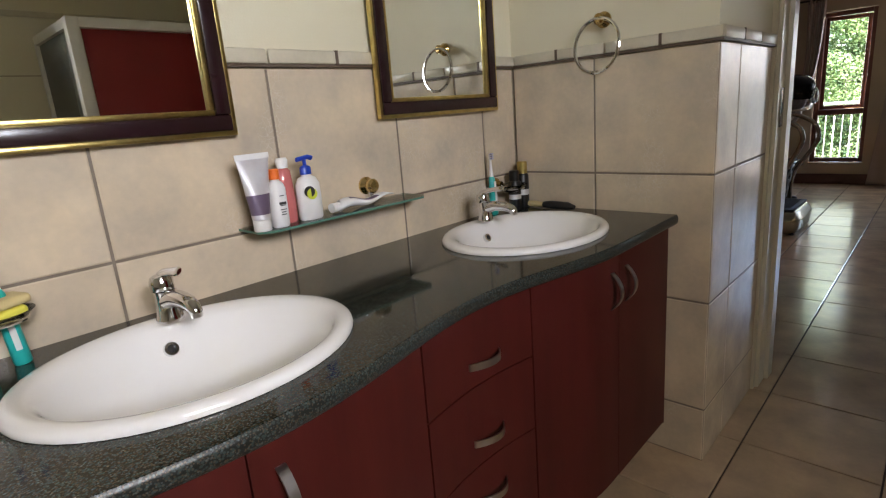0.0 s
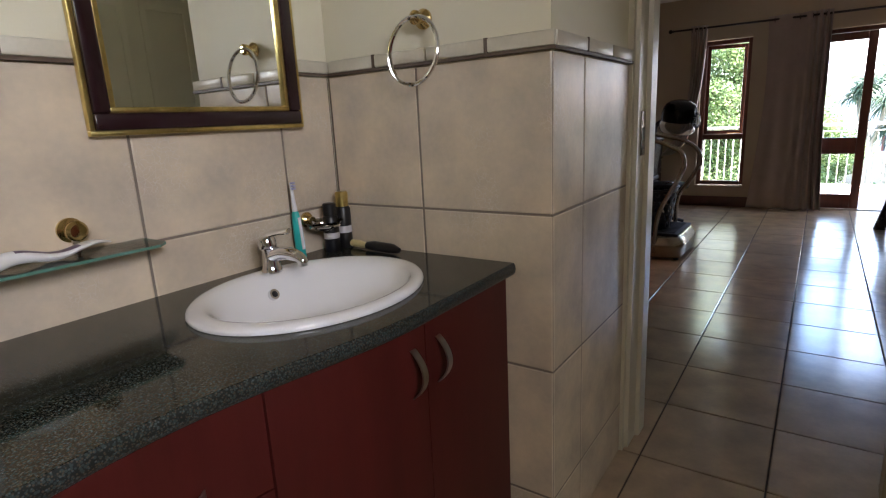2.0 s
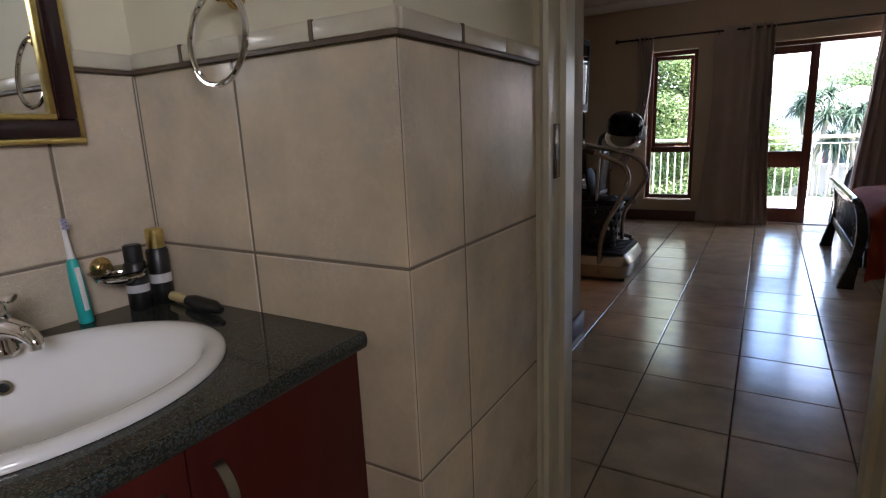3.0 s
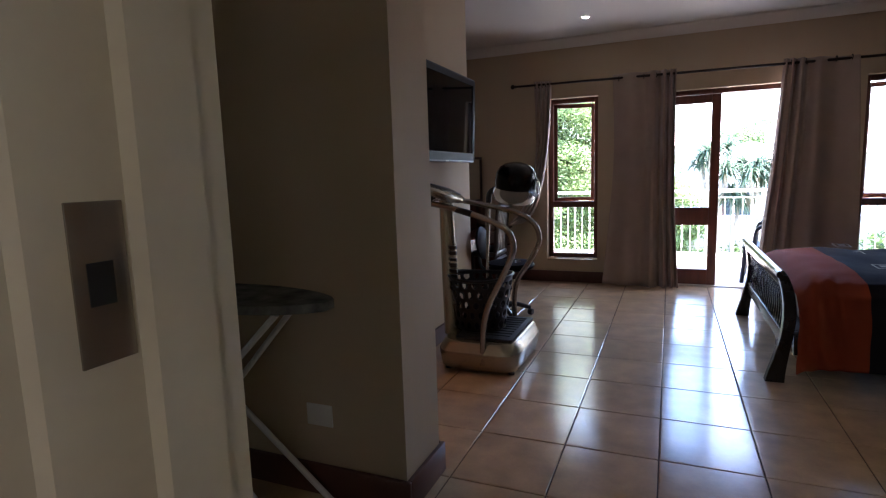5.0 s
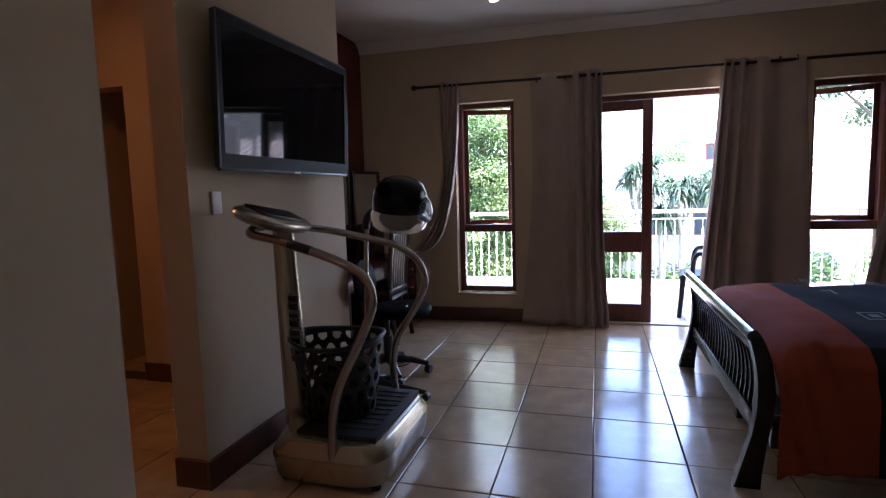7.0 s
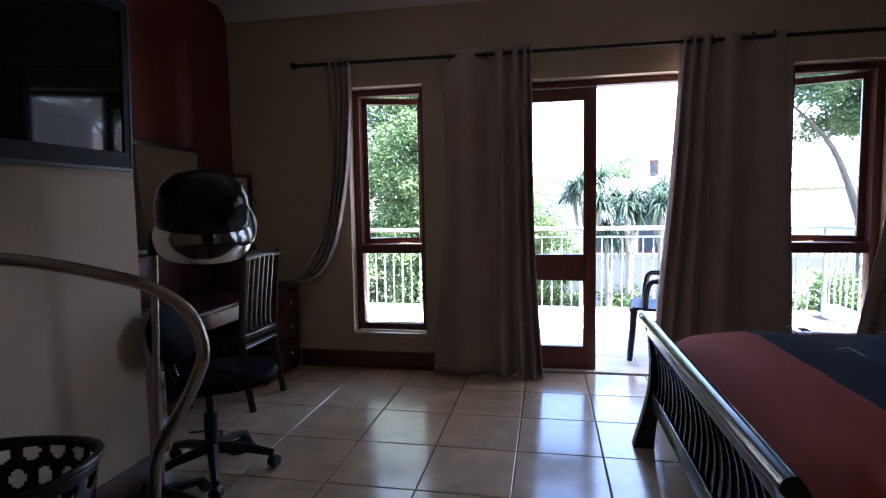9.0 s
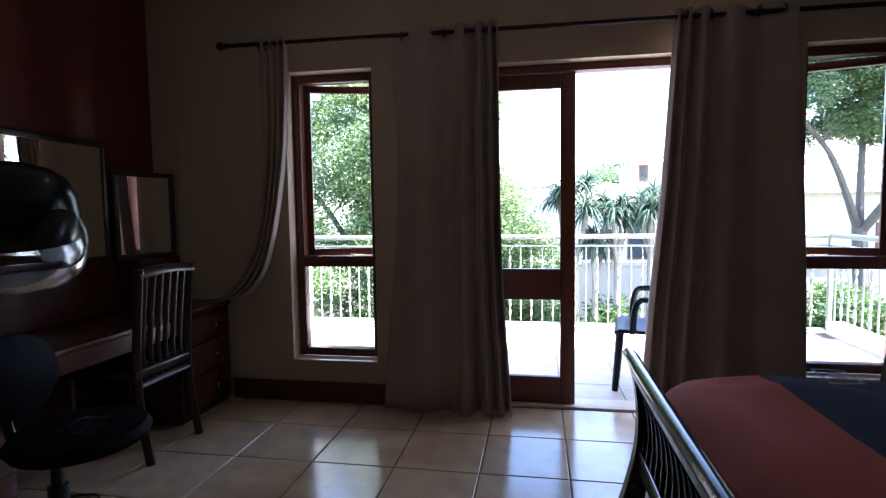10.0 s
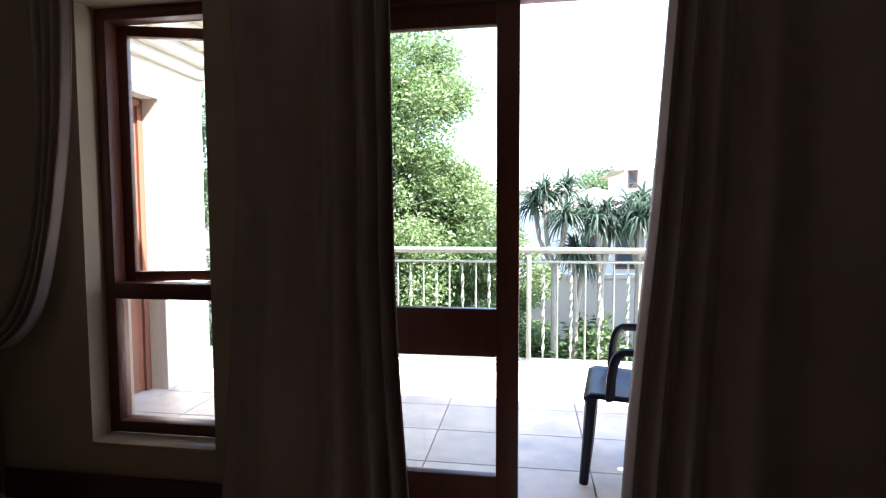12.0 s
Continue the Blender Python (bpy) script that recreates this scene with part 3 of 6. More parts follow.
bd = thing("door_balcony", "red-brown glazed wooden double door with one leaf open", "door", kind="structure")
t = 0.045
for nm, row in (("frame_jamb", (DR[0], DR[0] + t, 8.55, 8.64, 0, DR[3])), ("frame_jamb", (DR[1] - t, DR[1], 8.55, 8.64, 0, DR[3])), ("frame_head", (DR[0] + t, DR[1] - t, 8.55, 8.64, DR[3] - t, DR[3]))):
    part(nm, B(*row, bevel=0.004), M_MERANTI, bd)
part("sill", B(DR[0] + t, DR[1] - t, 8.54, 8.70, -0.015, 0.008, bevel=0.003), M_BALTILE, bd, "tiled threshold")


def glazed_leaf(parent, m, s):
    w, zb, zt = 0.762, 0.012, DR[3] - t - 0.004
    st = 0.088
    lf = None
    for nm, a, b, c, d in (("leaf", w - st, w, zb, zt), ("stile", 0, st, zb, zt), ("rail", st, w - st, zb, 0.178), ("rail", st, w - st, 0.66, 0.85), ("rail", st, w - st, 1.937, zt)):
        q = (a, b) if s > 0 else (-b, -a)
        ob = part(nm, box(bmesh.new(), *q, 0, 0.042, c, d, bevel=0.004, m=m), M_MERANTI, lf or parent)
        lf = lf or ob
    for c, d in ((0.178, 0.66), (0.85, 1.937)):
        bm = bmesh.new()
        q = (st, w - st) if s > 0 else (-w + st, -st)
        box(bm, *q, 0.019, 0.023, c, d, m=m)
        p = part("pane", bm, M_GLASS, lf)
        p.visible_shadow = False



glazed_leaf(bd, pose(DR[0] + t + 0.003, 8.575, 0), 1)
glazed_leaf(bd, pose(DR[1] - t - 0.003, 8.62, 0, 0, 0, -96), -1)


# ---- bathroom: vanity ----
TOP = 0.885


def front_line(y):
    """The wavy front edge of the counter."""
    return -0.575 if y >= 1.38 else -0.61 + 0.035 * math.cos(2 * math.pi * (y - 0.33) / 1.05)


SINKS = ((-0.885, 0.352), (-0.885, 1.38))


def countertop():
    bm = bmesh.new()
    out = [(WX, -0.55)] + [(front_line(-0.55 + 2.345 * k / 60), -0.55 + 2.345 * k / 60) for k in range(61)] + [(WX, 1.795)]
    loops = [[bm.verts.new((x, y, TOP)) for x, y in out]]
    for cx, cy in SINKS:
        loops.append([bm.verts.new((cx + 0.222 * math.cos(a), cy + 0.272 * math.sin(a), TOP)) for a in (2 * math.pi * k / 40 for k in range(40))])
    edges = []
    for lp in loops:
        edges += [bm.edges.new((lp[k], lp[(k + 1) % len(lp)])) for k in range(len(lp))]
    r = bmesh.ops.triangle_fill(bm, use_beauty=True, use_dissolve=False, edges=edges)
    faces = [f for f in r["geom"] if isinstance(f, bmesh.types.BMFace)]
    ext = bmesh.ops.extrude_face_region(bm, geom=faces)
    bmesh.ops.translate(bm, vec=(0, 0, -0.032), verts=[v for v in ext["geom"] if isinstance(v, bmesh.types.BMVert)])
    bmesh.ops.recalc_face_normals(bm, faces=bm.faces)
    top = thing("countertop", "dark green speckled granite countertop with a wavy edge", "countertop", at=(0, 0, 0))
    part("slab", bm, M_GRANITE, top, smooth=30)

    def nose(u, v):
        y = -0.55 + 2.345 * u
        return Vector((front_line(y) + 0.0006 + 0.005 * math.sin(math.pi * v) ** 0.6, y, TOP - 0.0008 - 0.0305 * v))

    part("front_edge", grid(bmesh.new(), nose, 120, 8), M_GRANITEEDGE, top, "rounded front edge of speckled granite", smooth=60)
    return top


countertop()


def curved_panel(y0, y1, z0, z1, back=0.026, thick=0.018):
    bm = bmesh.new()
    n = 10
    rings = []
    for k in range(n + 1):
        y = y0 + (y1 - y0) * k / n
        x = front_line(y) - back
        rings.append([bm.verts.new(v) for v in ((x - thick, y, z0), (x, y, z0), (x, y, z1), (x - thick, y, z1))])
    for a, b in zip(rings, rings[1:]):
        for k in range(4):
            bm.faces.new((a[k], a[(k + 1) % 4], b[(k + 1) % 4], b[k]))
    bm.faces.new(rings[0][::-1])
    bm.faces.new(rings[-1])
    bmesh.ops.recalc_face_normals(bm, faces=bm.faces)
    return bm


def bow_handle(parent, y, z, upright):
    """A flat bow handle in satin metal."""
    x = front_line(y) - 0.026
    pts = []
    for k in range(11):
        a = -1 + 0.2 * k
        bow = 0.030 * (1 - a * a)
        pts.append((x + bow, y, z + 0.055 * a) if upright else (x + bow, y + 0.055 * a, z + 0.006 * (1 - a * a)))
    bm = bmesh.new()
    wide = Vector((0, 0.0085, 0)) if upright else Vector((0, 0, 0.0085))
    prev = None
    for p in pts:
        p = Vector(p)
        ring = [bm.verts.new(v) for v in (p - wide, p + wide, p + wide + Vector((0.004, 0, 0)), p - wide + Vector((0.004, 0, 0)))]
        if prev:
            for k in range(4):
                bm.faces.new((prev[k], prev[(k + 1) % 4], ring[(k + 1) % 4], ring[k]))
        else:
            bm.faces.new(ring)
        prev = ring
    bm.faces.new(prev[::-1])
    bmesh.ops.recalc_face_normals(bm, faces=bm.faces)
    part("handle", bm, M_SATIN, parent, "curved satin metal handle", smooth=60)


def carcass(parent, y0, y1):
    xf = -0.66
    part("body", boxes((WX + 0.004, xf - 0.03, y0 + 0.001, y1 - 0.001, 0.11, 0.72)), M_CHERRY, parent)
    part("plinth", boxes((WX + 0.004, xf - 0.045, y0 + 0.001, y1 - 0.001, 0.0, 0.1095)), M_TRIM, parent, "pale recessed plinth")


for y0, ym, y1, hl, hr in ((-0.11, 0.28, 0.668, 0.222, 0.325), (1.047, 1.425, 1.795, 1.378, 1.470)):
    cab = thing("vanity_cabinet", "dark red two-door vanity cabinet under the granite counter", "cabinet", group="vanity units")
    carcass(cab, y0, y1)
    for a, b, h in ((y0, ym, hl), (ym, y1, hr)):
        d = part("door", curved_panel(a + 0.0015, b - 0.0015, 0.112, 0.850), M_CHERRY, cab)
        bow_handle(d, h, 0.740, True)
    if y1 > 1.7:
        part("end_panel", boxes((-0.69, -0.602, 1.7955, 1.7995, 0.105, 0.852)), M_CHERRY, cab)
unit = thing("drawer_cabinet", "dark red three-drawer vanity unit with bow handles", "drawer unit", group="vanity units")
carcass(unit, 0.671, 1.045)
for z0, z1, hz in ((0.664, 0.850, 0.716), (0.462, 0.660, 0.524), (0.112, 0.458, 0.37)):
    d = part("drawer", curved_panel(0.6725, 1.0435, z0, z1), M_CHERRY, unit)
    bow_handle(d, 0.880, hz, False)
side_cab = thing("vanity_cabinet", "dark red vanity cabinet end unit beneath the counter", "cabinet", group="vanity units")
carcass(side_cab, -0.55, -0.113)
part("door", curved_panel(-0.548, -0.1145, 0.112, 0.850), M_CHERRY, side_cab)


def basin(cx, cy):
    b = thing("wash_basin", "white oval ceramic basin set into the granite counter", "basin", at=(cx, cy, TOP), group="basins")
    prof = [(1.0, 0.001, 0), (1.004, 0.006, 0), (0.993, 0.012, 0), (0.97, 0.0165, 0), (0.93, 0.0185, 0), (0.89, 0.017, 0.002), (0.86, 0.0125, 0.006), (0.835, 0.003, 0.010), (0.80, -0.015, 0.016), (0.76, -0.045, 0.020), (0.69, -0.078, 0.022), (0.58, -0.102, 0.022), (0.42, -0.118, 0.020), (0.22, -0.126, 0.015), (0.10, -0.128, 0.012)]
    bm = bmesh.new()
    seg = 56
    rings = []
    for r, z, sh in prof:
        rings.append([bm.verts.new((0.238 * r * math.cos(2 * math.pi * k / seg) + sh, 0.289 * r * math.sin(2 * math.pi * k / seg), z)) for k in range(seg)])
    for q, r in zip(rings, rings[1:]):
        for k in range(seg):
            bm.faces.new((q[k], q[(k + 1) % seg], r[(k + 1) % seg], r[k]))
    part("bowl", bm, M_CERAMIC, b, smooth=60)
    part("drain", lathe(bmesh.new(), [(0.001, -0.126), (0.02, -0.125), (0.026, -0.1245), (0.028, -0.128)], 20, Matrix.Translation((0.012, 0, 0))), M_CHROME, b)
    m = Matrix.Translation((-0.158, 0.005, -0.033)) @ pose(0, 0, 0, 0, 62, 0)
    ov = part("overflow", lathe(bmesh.new(), [(0.0085, 0.0), (0.0085, 0.004), (0.0135, 0.004), (0.0145, 0.0), (0.0145, -0.006)], 20, m), M_CHROME, b, "round chrome overflow")
    part("overflow_hole", lathe(bmesh.new(), [(0.0001, 0.0012), (0.0084, 0.001)], 16, m), M_BLACKPL, ov)
    return b


def mixer_tap(cx, cy, turn):
    t = thing("mixer_tap", "polished chrome single-lever mixer tap on the basin", "tap", at=(cx, cy, TOP + 0.024), turn=turn, group="taps")
    part("base", lathe(bmesh.new(), [(0.026, -0.002), (0.026, 0.004), (0.0235, 0.010), (0.021, 0.028), (0.020, 0.046), (0.021, 0.060)], 24), M_CHROME, t)
    part("spout", tube(bmesh.new(), curve_points([(0.005, 0, 0.040), (0.04, 0, 0.050), (0.085, 0, 0.047), (0.105, 0, 0.036), (0.108, 0, 0.022)], 5), [0.019 - 0.0004 * k for k in range(21)], 14), M_CHROME, t)
    part("cartridge", lathe(bmesh.new(), [(0.0215, 0.060), (0.0225, 0.066), (0.0225, 0.078), (0.019, 0.088), (0.010, 0.093), (0.001, 0.094)], 22, pose(0, 0, 0, 0, -6, 0)), M_CHROME, t)
    bm = tube(bmesh.new(), curve_points([(-0.018, 0, 0.086), (0.01, 0, 0.097), (0.045, 0, 0.104), (0.074, 0, 0.107)], 5), [0.012, 0.0125, 0.0125, 0.012, 0.011, 0.0105, 0.010, 0.0095, 0.009, 0.009, 0.009, 0.0095, 0.010, 0.010, 0.009, 0.007], 12, flat=0.5)
    part("lever", bm, M_CHROME, t)
    return t


for (cx, cy) in SINKS:
    basin(cx, cy)
    mixer_tap(cx - 0.172, cy + 0.02, 6)


# framed mirrors
def ring_frame(y0, y1, z0, z1, w, xa, xb, bevel=0.002):
    return boxes((xa, xb, y0, y1, z0, z0 + w), (xa, xb, y0, y1, z1 - w, z1), (xa, xb, y0, y0 + w, z0 + w, z1 - w), (xa, xb, y1 - w, y1, z0 + w, z1 - w), bevel=bevel)


def wall_mirror(y0, y1, z0, z1):
    m = thing("wall_mirror", "rectangular mirror in a dark mahogany and gold frame", "mirror", at=(WX, 0, 0), group="mirrors above the vanity")
    part("outer_edge", ring_frame(y0, y1, z0, z1, 0.011, 0.013, 0.030), M_GOLD, m, "gold outer edge")
    part("frame", ring_frame(y0 + 0.011, y1 - 0.011, z0 + 0.011, z1 - 0.011, 0.036, 0.013, 0.036, bevel=0.005), M_DARKFRAME, m)
    part("inner_edge", ring_frame(y0 + 0.047, y1 - 0.047, z0 + 0.047, z1 - 0.047, 0.012, 0.013, 0.030), M_GOLD, m, "gold inner bevel")
    part("glass", boxes((0.014, 0.020, y0 + 0.055, y1 - 0.055, z0 + 0.055, z1 - 0.055)), M_MIRROR, m)


wall_mirror(1.088, 1.660, 1.262, 2.12)
wall_mirror(0.068, 0.641, 1.254, 2.11)

# glass shelf and toiletries
SH = 1.030
sh = thing("glass_shelf", "clear glass shelf with green edges on brass brackets", "shelf")
bm = bmesh.new()
out = [(WX, 0.615), (-1.110, 0.615), (-1.085, 0.640), (-1.085, 1.145), (-1.110, 1.170), (WX, 1.170)]
lo, hi = [bm.verts.new((x, y, SH - 0.006)) for x, y in out], [bm.verts.new((x, y, SH)) for x, y in out]
bm.faces.new(lo[::-1]).material_index = 0
bm.faces.new(hi).material_index = 0
for k in range(6):
    bm.faces.new((lo[k], lo[(k + 1) % 6], hi[(k + 1) % 6], hi[k])).material_index = 1
part("pane", bm, [M_SHELF, M_SHELFEDGE], sh, smooth=None)
for y in (0.735, 1.025):
    rot = Matrix.Translation((WX, y, SH + 0.046)) @ pose(0, 0, 0, 0, 90, 0)
    br = part("bracket", lathe(bmesh.new(), [(0.026, 0.0), (0.026, 0.006), (0.021, 0.012), (0.017, 0.018), (0.021, 0.026), (0.021, 0.036), (0.015, 0.043), (0.001, 0.045)], 20, rot), M_BRASS, sh, "round brass bracket")
    part("clamp", tube(bmesh.new(), [(WX + 0.02, y, SH + 0.035), (WX + 0.02, y, SH + 0.001)], 0.008, 10), M_CHROME, br)


def bottle(name, label, at, prof, mat, cap=None, cap_prof=None, ey=1.0, turn=0, seg=20):
    b = thing(name, label, "toiletry", at=at, turn=turn)
    body = part("body", lathe(bmesh.new(), prof, seg, ex=ey), mat, b, smooth=50)
    if cap:
        part("cap", lathe(bmesh.new(), cap_prof, seg, ex=ey), cap, b)
    return b, body


# upside-down squeeze tube
tb = thing("squeeze_tube", "silver and lilac squeeze tube standing on its cap", "toiletry", at=(-1.115, 0.632, SH))
part("cap", lathe(bmesh.new(), [(0.020, 0), (0.021, 0.002), (0.021, 0.026), (0.019, 0.028)], 20), M_WHITEPL, tb)


def tube_wall(u, v):
    a = 2 * math.pi * u
    w = 0.021 + 0.020 * v
    d = 0.021 * (1 - v) ** 0.8 + 0.0012
    return Vector((d * math.cos(a), w * math.sin(a), 0.028 + 0.140 * v))


part("body", grid(bmesh.new(), tube_wall, 24, 12, closed_u=True, mat=lambda u, v: 0 if 0.08 < v < 0.42 else 1), [M_LILAC, M_SILVERFOIL], tb)
part("crimp", B(-0.0015, 0.0015, -0.042, 0.042, 0.1675, 0.180), M_WHITEPL, tb)
b, body = bottle("lotion_bottle", "white lotion bottle with an orange cap", (-1.118, 0.682, SH), [(0.019, 0), (0.0215, 0.003), (0.022, 0.03), (0.022, 0.092), (0.018, 0.104), (0.011, 0.110), (0.010, 0.114)], M_WHITEPL, M_ORANGE, [(0.0125, 0.1145), (0.0125, 0.137), (0.0105, 0.139)])
for k, (z, w) in enumerate(((0.075, 0.012), (0.055, 0.018), (0.052, 0.014), (0.042, 0.016), (0.036, 0.012), (0.030, 0.014))):
    part("print_line", B(0.0215, 0.0225, -w / 2, w / 2, z, z + (0.006 if k in (1,) else 0.002)), M_LABELTXT, body)
bottle("soap_bottle", "translucent pink soap bottle with a white cap", (-1.147, 0.724, SH), [(0.020, 0), (0.023, 0.003), (0.024, 0.05), (0.021, 0.10), (0.019, 0.128), (0.012, 0.135)], M_PINK, M_WHITEPL, [(0.015, 0.1355), (0.016, 0.155), (0.013, 0.160)], ey=0.8)
b, body = bottle("pump_bottle", "white pump bottle with a blue dispenser head", (-1.130, 0.778, SH), [(0.030, 0), (0.033, 0.004), (0.034, 0.05), (0.033, 0.088), (0.025, 0.104), (0.013, 0.110), (0.012, 0.113)], M_WHITEPL, M_BLUE, [(0.0155, 0.1135), (0.0155, 0.130), (0.012, 0.134), (0.005, 0.136), (0.005, 0.150)], ey=0.72)
part("pump_head", tube(bmesh.new(), [(0, -0.022, 0.152), (0, 0.010, 0.156), (0, 0.022, 0.152)], 0.007, 10, flat=0.7), M_BLUE, b, "blue pump spout")
part("label_mark", lathe(bmesh.new(), [(0.001, 0), (0.014, 0)], 20, Matrix.Translation((0.0252, -0.012, 0.072)) @ pose(0, 0, 0, 0, 90, -12)), M_LABELTXT, body)
part("label_swoosh", lathe(bmesh.new(), [(0.010, 0), (0.014, 0.0005)], 20, Matrix.Translation((0.0258, -0.006, 0.066)) @ pose(0, 0, 0, 0, 90, -8)), M_LIME, body)
tp = thing("toothpaste_tube", "rolled-up white toothpaste tube lying on the glass shelf", "toiletry", at=(-1.13, 0.86, SH + 0.002), turn=6)
part("cap", tube(bmesh.new(), [(0, -0.02, 0.013), (0, 0.008, 0.013)], 0.0125, 14), M_WHITEPL, tp)


def paste(u, v):
    a = 2 * math.pi * u
    r = 0.013 * (1 - v) + 0.0025
    return Vector(((0.013 + 0.008 * v) * math.cos(a), 0.008 + 0.20 * v, 0.014 + r * math.sin(a) + 0.006 * math.sin(9 * v)))


part("body", grid(bmesh.new(), paste, 16, 18, closed_u=True, mat=lambda u, v: 1 if 0.12 < u < 0.3 and 0.15 < v < 0.75 else 0), [M_WHITEPL, M_LILAC], tp)


# toothbrushes, soap dishes
def toothbrush(x, y, lean_x, lean_y):
    t = thing("electric_toothbrush", "teal and white electric toothbrush standing by the tiles", "toothbrush", at=(x, y, TOP), group="toothbrushes")
    m = pose(0, 0, 0, lean_y, lean_x, 0)
    part("handle", lathe(bmesh.new(), [(0.013, 0.001), (0.0145, 0.004), (0.0145, 0.05), (0.0135, 0.10), (0.011, 0.135), (0.008, 0.142)], 18, m), M_TEAL, t)
    part("grip", B(0.0125, 0.0152, -0.005, 0.005, 0.03, 0.125, bevel=0.001, m=m), M_WHITEPL, t)
    head = part("brush_stem", lathe(bmesh.new(), [(0.0075, 0.143), (0.006, 0.165), (0.0045, 0.20), (0.0045, 0.225)], 14, m), M_WHITEPL, t)
    for k in range(3):
        part("bristles", B(0.003, 0.013, -0.005, 0.005, 0.206 + 0.008 * k, 0.211 + 0.008 * k, m=m), M_BRISTLE, head)


toothbrush(-1.165, 1.590, 0, 3)
toothbrush(-1.140, 0.140, 0, 4)
toothbrush(-1.165, 0.085, 0, -2)


def soap_dish(y, z, soaps):
    s = thing("soap_dish", "clear glass soap dish held by a chrome ring", "soap dish", at=(WX, y, z), group="soap dishes")
    part("wall_mount", lathe(bmesh.new(), [(0.024, 0), (0.024, 0.005), (0.018, 0.012), (0.012, 0.016), (0.012, 0.03)], 18, pose(0, 0, 0.012, 0, 90, 0)), M_BRASS, s, "round brass wall mount")
    part("ring", tube(bmesh.new(), [(0.075 + 0.045 * math.cos(a), 0.045 * math.sin(a), 0.0) for a in (2 * math.pi * k / 28 for k in range(28))], 0.0045, 8, closed=True), M_CHROME, s)
    part("arm", tube(bmesh.new(), [(0.02, 0, 0.012), (0.034, 0, 0)], 0.006, 8), M_CHROME, s)
    part("dish", lathe(bmesh.new(), [(0.030, -0.012), (0.042, -0.004), (0.056, 0.012), (0.059, 0.014), (0.054, 0.014), (0.040, 0.0), (0.028, -0.007), (0.001, -0.008)], 28, Matrix.Translation((0.075, 0, 0))), M_SMOKE, s)
    if soaps:
        for nm, mat, dz, dy, lb in (("soap_bar", M_YELLOW, 0.010, 0.0, "yellow bar of soap in the glass dish"), ("soap_bar", M_SOAP, 0.030, 0.008, "cream bar of soap resting on another bar")):
            q = solo(nm, B(-0.028, 0.028, -0.042, 0.042, -0.009, 0.009, bevel=0.008, seg=3), mat, lb, "soap", at=pose(WX + 0.075, y + dy, z + dz, 3, 0, 20))


soap_dish(1.655, 0.975, False)
soap_dish(0.118, 0.975, True)
# two dark spray cans and a hairbrush in the corner
for x, y, h, mat, lb, cm in ((-1.148, 1.700, 0.150, M_BLACKPL, "black deodorant can with a black cap", M_BLACKPL), (-1.150, 1.757, 0.178, M_BLACKPL, "black spray can with a gold cap", M_GOLD)):
    c = thing("spray_can", lb, "spray can", at=(x, y, TOP))
    body = part("body", lathe(bmesh.new(), [(0.022, 0.0), (0.024, 0.003), (0.024, h * 0.70), (0.020, h * 0.74)], 22), mat, c)
    part("cap", lathe(bmesh.new(), [(0.0195, h * 0.742), (0.0195, h * 0.98), (0.016, h)], 22), cm, c)
    part("label_band", lathe(bmesh.new(), [(0.0243, h * 0.28), (0.0243, h * 0.40)], 22), M_SILVERFOIL, body)
hb = thing("hair_brush", "dark wooden hair brush lying on the counter", "hair brush", at=(-1.055, 1.755, TOP + 0.014), turn=-7)
part("handle", tube(bmesh.new(), [(-0.09, 0, 0), (-0.04, 0, 0.001), (0.0, 0, 0.0)], [0.010, 0.012, 0.008], 12), M_SOAP, hb, "worn wooden handle")
part("head", tube(bmesh.new(), [(0.0, 0, 0.001), (0.03, 0, 0.002), (0.11, 0, 0.002), (0.14, 0, 0.0)], [0.012, 0.016, 0.016, 0.008], 12, flat=0.8), M_BLACKPL, hb)
# towel ring
tr = thing("towel_ring", "silver towel ring on a brass wall mount", "towel ring", at=(-0.828, NY, 1.523))
part("wall_mount", lathe(bmesh.new(), [(0.026, 0), (0.026, 0.006), (0.019, 0.014), (0.014, 0.02), (0.018, 0.03), (0.018, 0.042), (0.01, 0.048)], 20, pose(0, 0, 0, 90, 0, 0)), M_BRASS, tr)
part("ring", tube(bmesh.new(), [(0.078 * math.sin(a), -0.044 - 0.012 * (1 - math.cos(a)), -0.083 + 0.085 * math.cos(a)) for a in (2 * math.pi * k / 48 for k in range(48))], 0.006, 10, closed=True), M_CHROME, tr)

# shower seen in the mirror
sw = thing("shower_enclosure", "white framed shower enclosure with glass and a dark red panel", "shower")
for x, y in ((1.0, 0.95), (1.0, 2.3)):
    part("post", B(x - 0.03, x + 0.03, y - 0.03, y + 0.03, 0, 1.9, bevel=0.004), M_WHITEPL, sw)
part("post", B(1.69, 1.735, 0.93, 0.97, 0, 1.9, bevel=0.004), M_WHITEPL, sw)
part("top_rail", boxes((1.03, 1.69, 0.925, 0.975, 1.85, 1.9), (0.975, 1.025, 0.98, 2.27, 1.85, 1.9)), M_WHITEPL, sw)
part("tray", B(0.97, 1.74, 0.92, 2.4, 0, 0.1, bevel=0.01), M_CERAMIC, sw)
part("glass_side", boxes((1.03, 1.69, 0.947, 0.953, 0.12, 1.85)), M_FROST, sw)
part("red_panel", boxes((1.03, 1.036, 1.0, 2.27, 0.12, 1.86)), M_SHOWERRED, sw, "dark red panel")
for z in (0.42, 0.84, 1.26, 1.68):
    part("tile_joint", boxes((1.7485, 1.7495, -1.7, 2.44, z, z + 0.005)), M_WGROUT, wall_bath_east)
